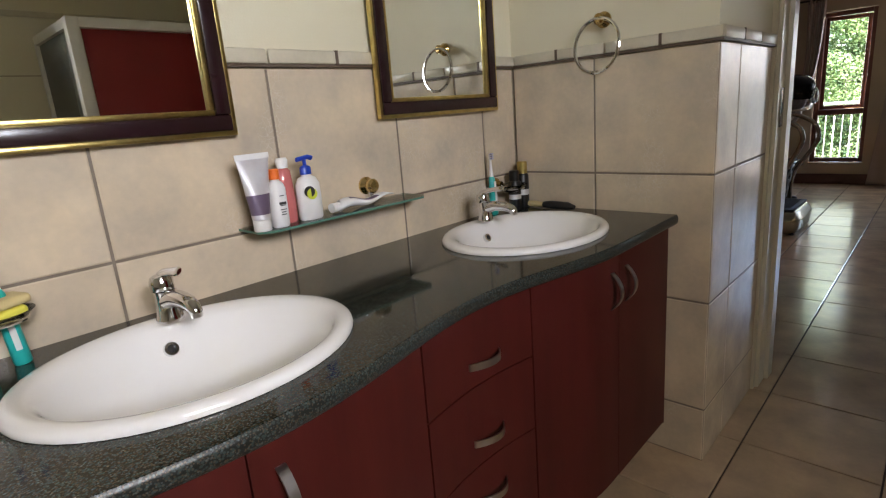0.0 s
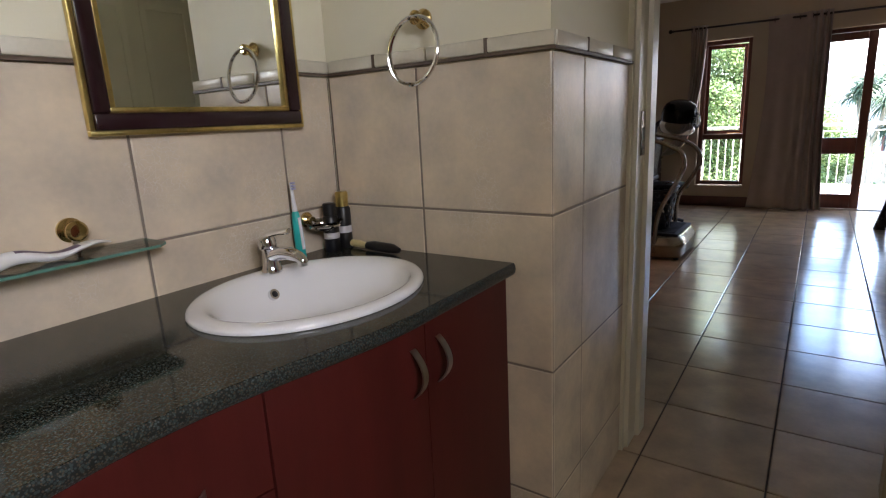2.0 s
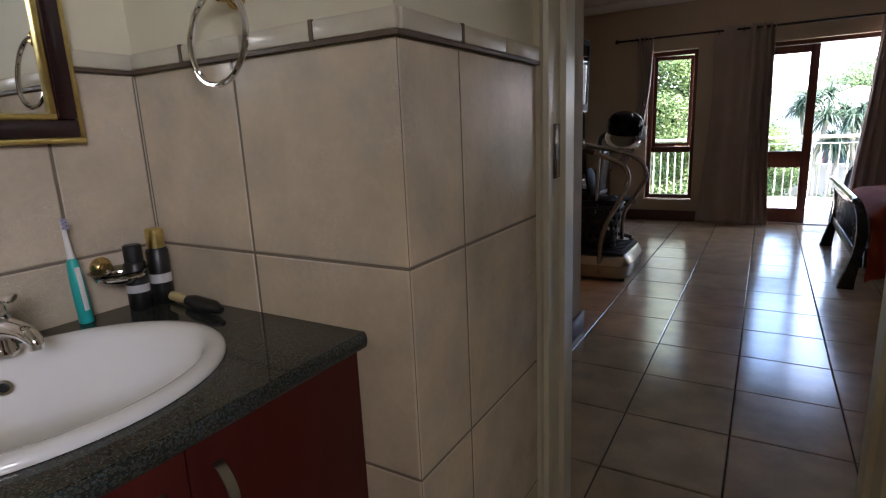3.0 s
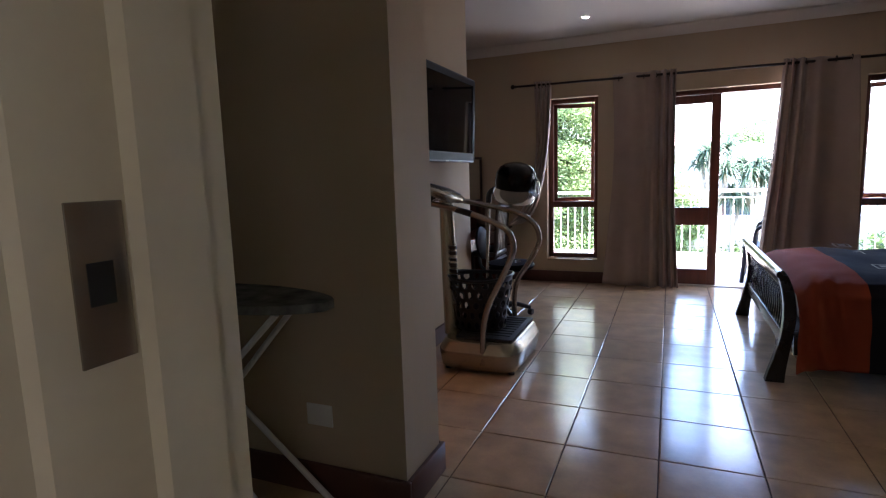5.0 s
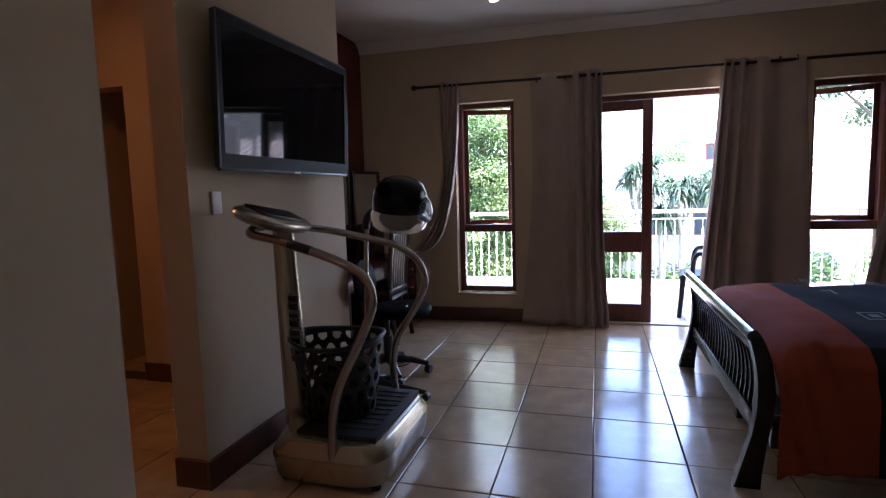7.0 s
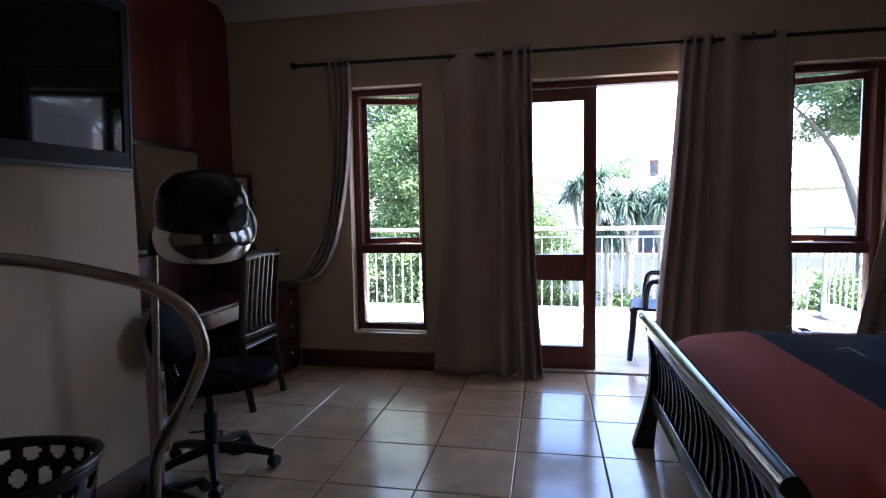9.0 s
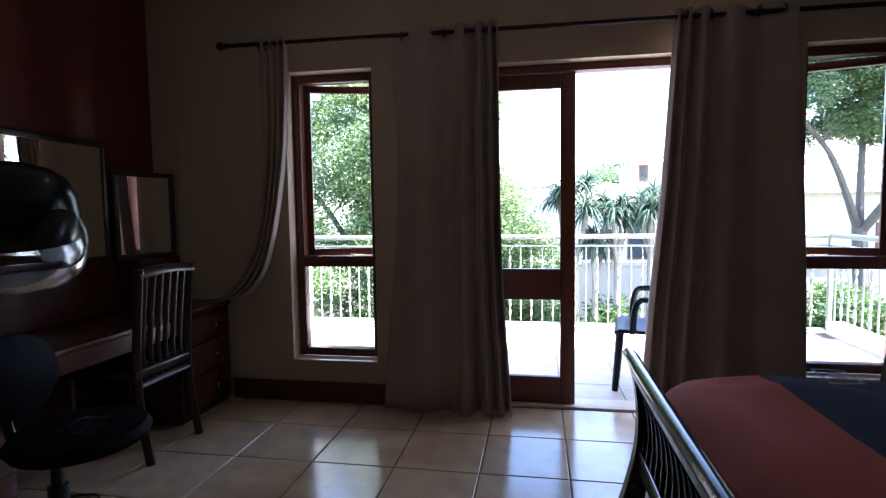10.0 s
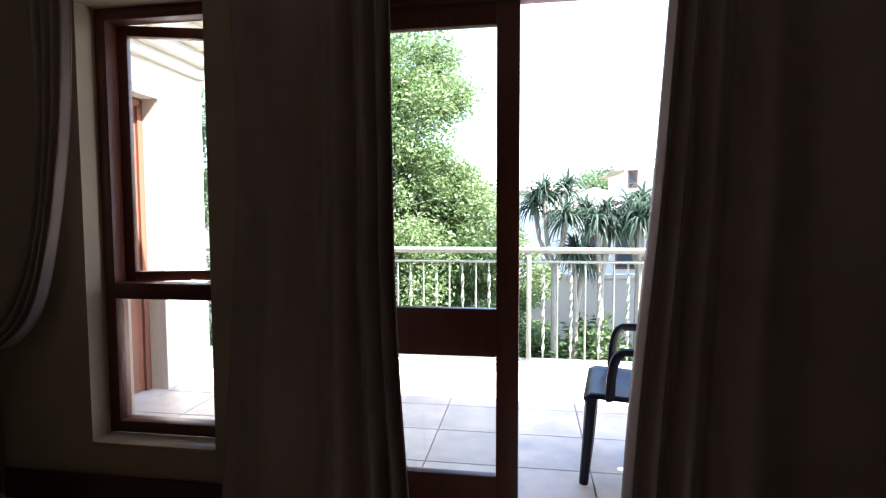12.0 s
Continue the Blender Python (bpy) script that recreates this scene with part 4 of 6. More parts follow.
for y0, y1 in ((-1.7, -0.755), (0.255, 2.44)):
    part("tile_border", B(1.735, 1.7495, y0, y1, 2.02, 2.055, bevel=0.004), M_TRIM, wall_bath_east)


# ---- bedroom: curtains ----
rod = thing("curtain_rod", "long black iron curtain rod with ball finials", "curtain rod", at=(0, 8.355, 2.232))
part("pole", tube(bmesh.new(), [(-1.60, 0, 0.012), (0.6, 0, -0.006), (2.88, 0, -0.02)], 0.0125, 12), M_ROD, rod)
part("finial", lathe(bmesh.new(), [(0.012, 0), (0.02, 0.008), (0.012, 0.016), (0.025, 0.032), (0.027, 0.045), (0.018, 0.06), (0.001, 0.066)], 18, pose(-1.6, 0, 0.012, 0, -90, 0)), M_ROD, rod)
for x in (-1.3, 1.2, 2.6):
    part("bracket", tube(bmesh.new(), [(x, 0, -0.012), (x, 0.05, -0.03), (x, 0.104, -0.03)], 0.008, 8), M_ROD, rod)


def lerp_line(pts, v):
    z = [p[0] for p in pts]
    for a, b in zip(pts, pts[1:]):
        if a[0] <= v <= b[0]:
            f = (v - a[0]) / (b[0] - a[0])
            f = f * f * (3 - 2 * f) if len(pts) < 3 else f
            return a[1] + (b[1] - a[1]) * f, a[2] + (b[2] - a[2]) * f
    return pts[-1][1:]


def smooth_line(pts):
    """Rows (v, x, z) made into a dense smooth chain."""
    c = curve_points([(p[1], p[0], p[2]) for p in pts], 8)
    return [(q.y, q.x, q.z) for q in c]


def curtain(label, left, right, folds, amp, seed, y=8.355, squeeze=3.0, rows=46):
    left, right = smooth_line(left), smooth_line(right)
    rnd = random.Random(seed)
    ph = [rnd.uniform(-0.5, 0.5) for _ in range(4)]
    c = thing("curtain", label, "curtain", group="bedroom curtains")

    def f(u, v):
        (xl, zl), (xr, zr) = lerp_line(left, v), lerp_line(right, v)
        g = u ** squeeze if squeeze > 0 else 1 - (1 - u) ** -squeeze
        phase = 2 * math.pi * folds * (0.4 * u + 0.6 * g)
        a = amp * (0.4 + 0.6 * min(1, 6 * u)) * (0.75 + 0.35 * (1 - v)) * (0.7 + 0.3 * math.sin(3 * u + ph[0]))
        y2 = y + a * math.cos(phase + ph[1] * 0.3 * (1 - v)) + 0.006 * math.sin(11 * v + 7 * u + ph[2]) * (1 - v)
        sag = 0.004 * math.sin(9 * u + ph[3]) if v < 0.03 else 0
        return Vector((xl + (xr - xl) * u, y2, zl + (zr - zl) * u + sag))

    bm = grid(bmesh.new(), f, 90, rows)
    ob = part("cloth", bm, M_CURTAIN, c, smooth=80)
    thicken(ob, 0.004, 0)
    n = int(folds) + 1
    for k in range(n):
        u = (k + 0.5) / n
        p = f(u, 0.985)
        bm = tube(bmesh.new(), [(p.x, 8.355 + 0.024 * math.cos(a), 2.228 + 0.024 * math.sin(a)) for a in (2 * math.pi * i / 18 for i in range(18))], 0.004, 6, closed=True)
        part("eyelet", bm, M_ROD, c)
    return c


curtain("taupe satin curtain hanging to the floor beside the window", [(0, -0.645, 0.012), (0.4, -0.56, 0.9), (0.7, -0.53, 1.55), (1, -0.55, 2.275)], [(0, 0.14, 0.006), (0.35, 0.09, 0.8), (0.65, 0.075, 1.45), (1, 0.07, 2.275)], 4.5, 0.046, 1, squeeze=5)
curtain("taupe satin curtain hanging beside the open door", [(0, 0.855, 0.006), (0.3, 0.895, 0.68), (0.6, 0.955, 1.38), (1, 1.01, 2.27)], [(0, 1.70, 0.012), (0.5, 1.66, 1.1), (1, 1.60, 2.24)], 4.5, 0.046, 2, squeeze=-5)
curtain("taupe satin curtain swept aside onto the drawer unit", [(0, -1.80, 0.675), (0.1, -1.70, 0.70), (0.25, -1.56, 0.86), (0.4, -1.45, 1.1), (0.6, -1.385, 1.5), (0.8, -1.385, 1.9), (1, -1.40, 2.28)], [(0, -1.66, 0.668), (0.1, -1.53, 0.70), (0.25, -1.40, 0.84), (0.4, -1.315, 1.1), (0.6, -1.245, 1.5), (0.8, -1.21, 1.9), (1, -1.20, 2.27)], 4.0, 0.026, 3, squeeze=1.5)
curtain("taupe satin curtain drawn to the side of the window", [(0, 2.02, 0.01), (0.25, 2.10, 0.57), (0.6, 2.24, 1.4), (1, 2.30, 2.23)], [(0, 2.80, 0.01), (1, 2.82, 2.22)], 5.0, 0.036, 4, squeeze=-2)


# ---- bedroom: bed ----
bed = thing("bed", "dark wooden sleigh bed with a slatted footboard", "bed", at=(0, 0, 0))


def post_outline(y0, y1):
    back = [(0.585, 0.0), (0.600, 0.06), (0.628, 0.16), (0.655, 0.28), (0.664, 0.40), (0.655, 0.52), (0.632, 0.62), (0.618, 0.662)]
    front = [(0.685, 0.0), (0.690, 0.08), (0.705, 0.20), (0.722, 0.32), (0.728, 0.42), (0.712, 0.54), (0.680, 0.63), (0.655, 0.668)]
    back, front = [[(p.x, p.z) for p in curve_points([(x, 0, z) for x, z in s], 3)] for s in (back, front)]
    bm = bmesh.new()
    ring = back + front[::-1]
    a = [bm.verts.new((x, y0, z)) for x, z in ring]
    b = [bm.verts.new((x, y1, z)) for x, z in ring]
    bm.faces.new(a)
    bm.faces.new(b[::-1])
    for k in range(len(ring)):
        j = (k + 1) % len(ring)
        bm.faces.new((a[k], b[k], b[j], a[j]))
    bmesh.ops.recalc_face_normals(bm, faces=bm.faces)
    return bm


for y in (5.755, 7.335):
    part("post", post_outline(y, y + 0.055), M_BEDWOOD, bed)
part("top_rail", tube(bmesh.new(), [(0.636, 5.74, 0.652), (0.636, 7.41, 0.652)], 0.025, 14, flat=0.75), M_BEDWOOD, bed)
part("upper_rail", B(0.640, 0.668, 5.812, 7.333, 0.575, 0.636, bevel=0.006), M_BEDWOOD, bed)
part("lower_rail", B(0.664, 0.692, 5.812, 7.333, 0.215, 0.30, bevel=0.006), M_BEDWOOD, bed)
for k in range(21):
    y = 5.86 + k * 0.0715
    part("slat", tube(bmesh.new(), curve_points([(0.678, y, 0.295), (0.687, y, 0.40), (0.678, y, 0.50), (0.656, y, 0.58)], 3), 0.013, 6, flat=0.55), M_BEDWOOD, bed)
for y in (5.80, 7.32):
    part("side_rail", B(0.73, 2.70, y - 0.0, y + 0.03, 0.16, 0.30, bevel=0.004), M_BEDWOOD, bed)
part("centre_leg", B(0.76, 0.82, 6.5, 6.56, 0, 0.2), M_BEDWOOD, bed)
part("headboard", B(2.75, 2.80, 5.74, 7.42, 0.1, 1.15, bevel=0.01), M_BEDWOOD, bed)
part("base", boxes((0.74, 2.74, 5.84, 7.31, 0.20, 0.30)), M_BLACKPL, bed)
solo("mattress", B(0.80, 2.745, 5.81, 7.35, 0.302, 0.51, bevel=0.04, seg=3), M_WHITEPL, "thick white mattress under the duvet", "mattress")


def duvet_point(u, v):
    # u along the bed from foot to head, v across from the near side to the far side
    x = 0.735 + 2.02 * u
    prof = [(-0.02, 0.115), (-0.025, 0.25), (-0.02, 0.42), (0.0, 0.53), (0.05, 0.595), (0.16, 0.622), (0.5, 0.632), (0.84, 0.622), (0.95, 0.595), (1.0, 0.53), (1.02, 0.42), (1.025, 0.30)]
    t = v * (len(prof) - 1)
    k = min(int(t), len(prof) - 2)
    f = t - k
    yy = prof[k][0] * (1 - f) + prof[k + 1][0] * f
    z = prof[k][1] * (1 - f) + prof[k + 1][1] * f
    y = 5.755 + 1.65 * yy
    d = max(0, 0.14 - (x - 0.735)) / 0.14
    z -= 0.10 * d * d * (1 if z > 0.3 else 0.4)
    # folds gathered at the foot corner and soft waves elsewhere
    w = 0.010 * math.sin(26 * u + 3 * yy) * math.sin(7 * yy + 2)
    w += 0.012 * noise.noise(Vector((x * 3, y * 3, 1.0))) + 0.006 * noise.noise(Vector((x * 9, y * 9, 5.0)))
    near = math.exp(-((x - 0.80) / 0.16) ** 2 - ((y - 5.80) / 0.16) ** 2)
    w += near * 0.014 * math.sin(70 * (x - 0.3 * y) + 20 * z)
    side = 1.0 if 0.28 < v < 0.74 else 0.0
    if side:
        z += w
    else:
        y += -w if v < 0.5 else w
        x += 0.01 * noise.noise(Vector((x * 4, z * 6, 2.0)))
    return Vector((x, y, z))


dv = thing("duvet", "rust red and charcoal duvet with embroidered squares on the bed", "duvet")
NAVY = (1.075 - 0.735) / 2.02
bm = grid(bmesh.new(), duvet_point, 132, 88, mat=lambda u, v: 0 if u < NAVY else 1)
part("cover", bm, [M_DUVETRED, M_DUVETNAVY], dv, smooth=80).modifiers.new("thickness", "SOLIDIFY").thickness = 0.012
for cx, cy in ((1.28, 6.89), (1.28, 7.22), (1.62, 6.55), (1.28, 6.3), (1.95, 6.9), (1.62, 7.15)):
    bm = bmesh.new()
    for r0, r1 in ((0.072, 0.058), (0.030, 0.0)):
        n = 24
        def at(r, k):
            s = [(1, 1), (-1, 1), (-1, -1), (1, -1)]
            a, f = divmod(k, n // 4)
            f /= n // 4
            p, q = s[a % 4], s[(a + 1) % 4]
            X, Y = cx + r * 0.72 * (p[0] * (1 - f) + q[0] * f), cy + r * (p[1] * (1 - f) + q[1] * f)
            best = duvet_point((X - 0.735) / 2.02, 0.4545 + (Y - 5.755 - 0.825) / 1.65 / 0.34 * 0.0909)
            return Vector((X, Y, best.z + 0.010))
        a = [bm.verts.new(at(r0, k)) for k in range(n)]
        if r1:
            b = [bm.verts.new(at(r1, k)) for k in range(n)]
            for k in range(n):
                bm.faces.new((a[k], a[(k + 1) % n], b[(k + 1) % n], b[k]))
        else:
            bm.faces.new(a)
    part("embroidered_square", bm, M_MOTIF, dv, "grey embroidered square")


# ---- bedroom: television ----
tv = thing("television", "flat black television on a wall bracket", "television", at=(-1.50, 5.955, 1.71), turn=0)
lean = pose(0, 0, 0, 0, 2, 0)
part("back", B(-0.055, -0.012, -0.56, 0.56, -0.28, 0.28, bevel=0.012, m=lean), M_BLACKPL, tv)
part("bezel", boxes((-0.012, 0.012, -0.61, 0.61, 0.285, 0.325), (-0.012, 0.012, -0.61, 0.61, -0.325, -0.262), (-0.012, 0.012, -0.61, -0.572, -0.262, 0.285), (-0.012, 0.012, 0.572, 0.61, -0.262, 0.285)), M_TVFRAME, tv).matrix_basis = lean
part("screen", boxes((-0.012, 0.006, -0.572, 0.572, -0.262, 0.285)), M_SCREEN, tv).matrix_basis = lean
part("lower_lip", B(-0.01, 0.014, -0.605, 0.605, -0.338, -0.322, bevel=0.004, m=lean), M_TVSILVER, tv, "silver lower lip")
for y in (-0.614, 0.6):
    part("side_lip", B(-0.01, 0.014, y, y + 0.014, -0.325, 0.325, bevel=0.003, m=lean), M_TVSILVER, tv)
part("top_lip", B(-0.01, 0.014, -0.6, 0.6, 0.3255, 0.333, bevel=0.002, m=lean), M_TVSILVER, tv)
part("bracket", boxes((-0.08, -0.05, -0.2, 0.2, -0.15, 0.15)), M_BLACKPL, tv)
part("badge", B(0.016, 0.0175, -0.03, 0.03, -0.334, -0.326, m=lean), M_WHITEPL, tv)

# ---- bedroom: vibration trainer with the laundry basket on it ----
vt = thing("vibration_trainer", "champagne silver vibration plate trainer with curved handlebars", "exercise machine", at=(0, 0, 0))


def base_shell(u, v):
    a = 2 * math.pi * u
    n = 6.0
    c, s = math.cos(a), math.sin(a)
    r = (abs(c) ** n + abs(s) ** n) ** (-1 / n)
    prof = [(0.93, 0.016), (0.96, 0.028), (1.0, 0.115), (1.0, 0.135), (0.965, 0.160), (0.90, 0.196), (0.86, 0.202), (0.0, 0.203)]
    t = v * (len(prof) - 1)
    k = min(int(t), len(prof) - 2)
    f = t - k
    w = prof[k][0] * (1 - f) + prof[k + 1][0] * f
    return Vector((-1.093 + 0.283 * w * r * c, 5.695 + 0.368 * w * r * s, prof[k][1] * (1 - f) + prof[k + 1][1] * f))


part("base", grid(bmesh.new(), base_shell, 64, 21, closed_u=True), M_SILVERPL, vt, smooth=50)
part("foot_plate", B(-1.25, -0.865, 5.41, 5.99, 0.2035, 0.222, bevel=0.006), M_RUBBER, vt, "ribbed black rubber foot plate")
for k in range(9):
    part("tread_rib", B(-1.20, -0.90, 5.48 + 0.055 * k, 5.50 + 0.055 * k, 0.2225, 0.227), M_RUBBER, vt)
for x, y in ((-1.30, 5.4), (-0.87, 5.4), (-1.30, 6.0), (-0.87, 6.0)):
    part("foot", lathe(bmesh.new(), [(0.02, 0), (0.022, 0.012)], 12, Matrix.Translation((x, y, 0.0))), M_RUBBER, vt)
part("mast", tube(bmesh.new(), curve_points([(-1.33, 5.575, 0.19), (-1.34, 5.572, 0.5), (-1.35, 5.57, 0.85), (-1.355, 5.565, 1.11)], 5), [0.066 - 0.0012 * k for k in range(16)], 14, flat=0.6), M_SILVERPL, vt)
mast = bpy.data.objects["mast"]
for k, h in enumerate((0.026, 0.022, 0.028, 0.024, 0.026, 0.02, 0.028, 0.024)):
    part("print_bar", B(-1.318, -1.270, 5.517, 5.530, 0.50 + 0.04 * k, 0.50 + 0.04 * k + h), M_BLACKPL, mast)
CONS = pose(-1.335, 5.46, 1.16, -9, 24, -6)


def console_hull(u, v):
    """A flat boat-shaped shell, wider in the middle, with a rounded rim."""
    a = 2 * math.pi * u
    prof = ((0.0, -0.040), (0.55, -0.038), (0.86, -0.024), (1.0, 0.0), (0.97, 0.014), (0.86, 0.024), (0.5, 0.030), (0.0, 0.031))
    t = v * (len(prof) - 1)
    k = min(int(t), len(prof) - 2)
    f = t - k
    w = prof[k][0] * (1 - f) + prof[k + 1][0] * f
    c, q = math.cos(a), math.sin(a)
    rr = (abs(c) ** 2.8 + abs(q) ** 2.8) ** (-1 / 2.8)
    taper = 1 - 0.28 * (q * rr * w) ** 2
    return CONS @ Vector((0.01 + 0.105 * w * rr * c * taper, 0.25 * w * rr * q, prof[k][1] * (1 - f) + prof[k + 1][1] * f))


cons = part("console", grid(bmesh.new(), console_hull, 48, 21, closed_u=True), M_SILVERPL, vt, smooth=60)
part("console_panel", B(-0.05, 0.06, -0.15, 0.16, 0.0285, 0.034, bevel=0.002, m=CONS), M_BLACKPL, cons, "dark display panel")
part("handlebar", tube(bmesh.new(), curve_points([(-1.33, 5.50, 1.13), (-1.385, 5.41, 1.125), (-1.38, 5.36, 1.10), (-1.26, 5.355, 1.075), (-1.13, 5.36, 1.038), (-0.98, 5.365, 0.985), (-0.87, 5.365, 0.925), (-0.835, 5.365, 0.83), (-0.86, 5.365, 0.74), (-0.92, 5.365, 0.615), (-1.0, 5.36, 0.455), (-1.035, 5.35, 0.30), (-1.04, 5.345, 0.06)], 6), 0.019, 12), M_TUBE, vt)
part("handlebar", tube(bmesh.new(), curve_points([(-1.38, 5.70, 1.11), (-1.30, 5.90, 1.075), (-1.12, 5.99, 1.025), (-0.97, 6.0, 0.985), (-0.855, 6.0, 0.91), (-0.818, 6.0, 0.80), (-0.85, 6.0, 0.71), (-0.908, 6.0, 0.61), (-0.985, 6.0, 0.49), (-1.01, 6.0, 0.35), (-1.013, 6.03, 0.19)], 6), 0.019, 12), M_TUBE, vt)
part("grip", tube(bmesh.new(), [(-1.20, 5.358, 1.058), (-1.10, 5.36, 1.029)], 0.0205, 12), M_BLACKPL, vt)

bk = thing("laundry_basket", "black plastic laundry basket with punched oval holes", "basket", at=(-1.15, 5.65, 0.228), turn=8)


def basket_wall(u, v):
    a = 2 * math.pi * u
    r = 0.165 + 0.055 * v
    return Vector((r * math.cos(a), r * 0.92 * math.sin(a), 0.005 + 0.355 * v))


bm = grid(bmesh.new(), basket_wall, 180, 70, closed_u=True)
bm.faces.ensure_lookup_table()
gone = []
for f in bm.faces:
    c = f.calc_center_median()
    a = (math.atan2(c.y, c.x) / (2 * math.pi)) % 1
    v = (c.z - 0.005) / 0.355
    row = int(v * 5)
    du = ((a * 18 + 0.5 * (row % 2)) % 1) - 0.5
    dvv = (v * 5) % 1 - 0.5
    if 0 <= row < 5 and (du / 0.30) ** 2 + (dvv / 0.36) ** 2 < 1 and v < 0.93:
        gone.append(f)
bmesh.ops.delete(bm, geom=gone, context="FACES")
thicken(part("side", bm, M_BLACKPL, bk), 0.003, 0)
part("bottom", lathe(bmesh.new(), [(0.001, 0.0), (0.165, 0.0), (0.166, 0.006), (0.001, 0.006)], 36, ey=0.92), M_BLACKPL, bk)
part("rim", tube(bmesh.new(), [(0.224 * math.cos(a), 0.206 * math.sin(a), 0.362 + 0.012 * math.cos(2 * a)) for a in (2 * math.pi * k / 48 for k in range(48))], 0.010, 8, closed=True), M_BLACKPL, bk)
rn = random.Random(4)
cl = thing("folded_laundry", "dark crumpled laundry lying in the basket", "laundry", at=(-1.15, 5.65, 0.236))
part("cloth", grid(bmesh.new(), lambda u, v: Vector((0.15 * v * math.cos(6.2832 * u), 0.14 * v * math.sin(6.2832 * u), 0.17 * (1 - v ** 3) + 0.03 * noise.noise(Vector((5 * v * math.cos(6.28 * u), 5 * v * math.sin(6.28 * u), 0))))), 40, 16, closed_u=True), M_DUVETNAVY, cl, smooth=70)

# ---- bedroom: hood dryer and swivel chair ----
hd = thing("hood_dryer", "black salon hood dryer with a clear visor on a stand", "hair dryer", at=(-1.375, 6.47, 0))
part("pole", tube(bmesh.new(), [(0, 0, 0.05), (0.01, 0, 0.6), (0.03, 0, 1.05)], 0.014, 12), M_TUBE, hd)
for k in range(5):
    a = 2 * math.pi * k / 5 - 0.2
    REACH = 0.42 if k == 0 else 0.17
    leg = part("foot", tube(bmesh.new(), [(0, 0, 0.075), (REACH * math.cos(a), REACH * math.sin(a), 0.05)], [0.024, 0.015], 8), M_BLACKPL, hd)
    part("castor", lathe(bmesh.new(), [(0.001, -0.02), (0.022, -0.02), (0.025, 0), (0.022, 0.02), (0.001, 0.02)], 14, Matrix.Translation(((REACH + 0.005) * math.cos(a), (REACH + 0.005) * math.sin(a), 0.025)) @ pose(0, 0, 0, 90, 0, math.degrees(a))), M_BLACKPL, leg)
hm = pose(0.262, -0.01, 1.20, 8, 8, 0) @ Matrix.Diagonal((0.84, 0.9, 0.96, 1))
part("hood", lathe(bmesh.new(), [(0.182, -0.045), (0.19, -0.02), (0.19, 0.03), (0.18, 0.08), (0.155, 0.122), (0.112, 0.15), (0.056, 0.165), (0.001, 0.169)], 40, hm, ex=1.03), M_GLOSSBLACK, hd, "glossy black dome")
part("visor", lathe(bmesh.new(), [(0.184, -0.046), (0.196, -0.07), (0.198, -0.10), (0.188, -0.14), (0.165, -0.165)], 40, hm, ex=1.05), M_VISOR, hd, "clear plastic visor")
part("front_visor", lathe(bmesh.new(), [(0.075, 0.0), (0.085, 0.02), (0.08, 0.045), (0.05, 0.065), (0.001, 0.07)], 28, hm @ pose(0.168, 0.0, -0.03, 0, 75, 0)), M_VISOR, hd)
part("arm", tube(bmesh.new(), curve_points([(0.03, 0, 1.04), (0.035, 0, 1.10), (0.06, 0, 1.135), (0.13, 0, 1.17)], 4), 0.024, 10), M_BLACKPL, hd)

sc = thing("swivel_chair", "black vinyl swivel chair on a five-star castor base", "chair", at=(-1.36, 6.79, 0), turn=4)
part("seat", lathe(bmesh.new(), [(0.15, 0.425), (0.20, 0.44), (0.215, 0.465), (0.20, 0.49), (0.12, 0.50), (0.001, 0.495)], 32, Matrix.Translation((0.10, 0, 0)), ex=1.0, ey=1.05), M_BLACKVIN, sc)
part("backrest", lathe(bmesh.new(), [(0.001, -0.03), (0.13, -0.026), (0.175, -0.012), (0.18, 0.005), (0.15, 0.022), (0.001, 0.03)], 32, pose(-0.15, 0, 0.66, 0, 82, 0), ex=0.82, ey=1.08), M_BLACKVIN, sc)
part("back_bar", tube(bmesh.new(), curve_points([(0.02, 0, 0.43), (-0.14, 0, 0.42), (-0.185, 0, 0.52), (-0.175, 0, 0.66)], 5), 0.018, 8, flat=0.5), M_BLACKPL, sc)
part("column", tube(bmesh.new(), [(0, 0, 0.09), (0, 0, 0.28), (0, 0, 0.281), (0, 0, 0.43)], [0.032, 0.032, 0.019, 0.019], 14), M_BLACKPL, sc)
for k in range(5):
    a = 2 * math.pi * k / 5 + 0.25
    c, s = math.cos(a), math.sin(a)
    lg = part("spoke", tube(bmesh.new(), [(0.02 * c, 0.02 * s, 0.115), (0.16 * c, 0.16 * s, 0.10), (0.275 * c, 0.275 * s, 0.068)], [0.03, 0.024, 0.018], 8, flat=0.8), M_BLACKPL, sc)
    part("castor", lathe(bmesh.new(), [(0.001, -0.02), (0.026, -0.02), (0.03, 0), (0.026, 0.02), (0.001, 0.02)], 16, Matrix.Translation((0.275 * c, 0.275 * s, 0.03)) @ pose(0, 0, 0, 90, 0, math.degrees(a) + 60)), M_BLACKPL, lg)
part("plastic_wrap", grid(bmesh.new(), lambda u, v: Vector((0.06 + 0.14 * u, -0.08 + 0.15 * v, 0.502 + 0.012 * noise.noise(Vector((30 * u, 30 * v, 0))))), 14, 14), M_VISOR, sc)
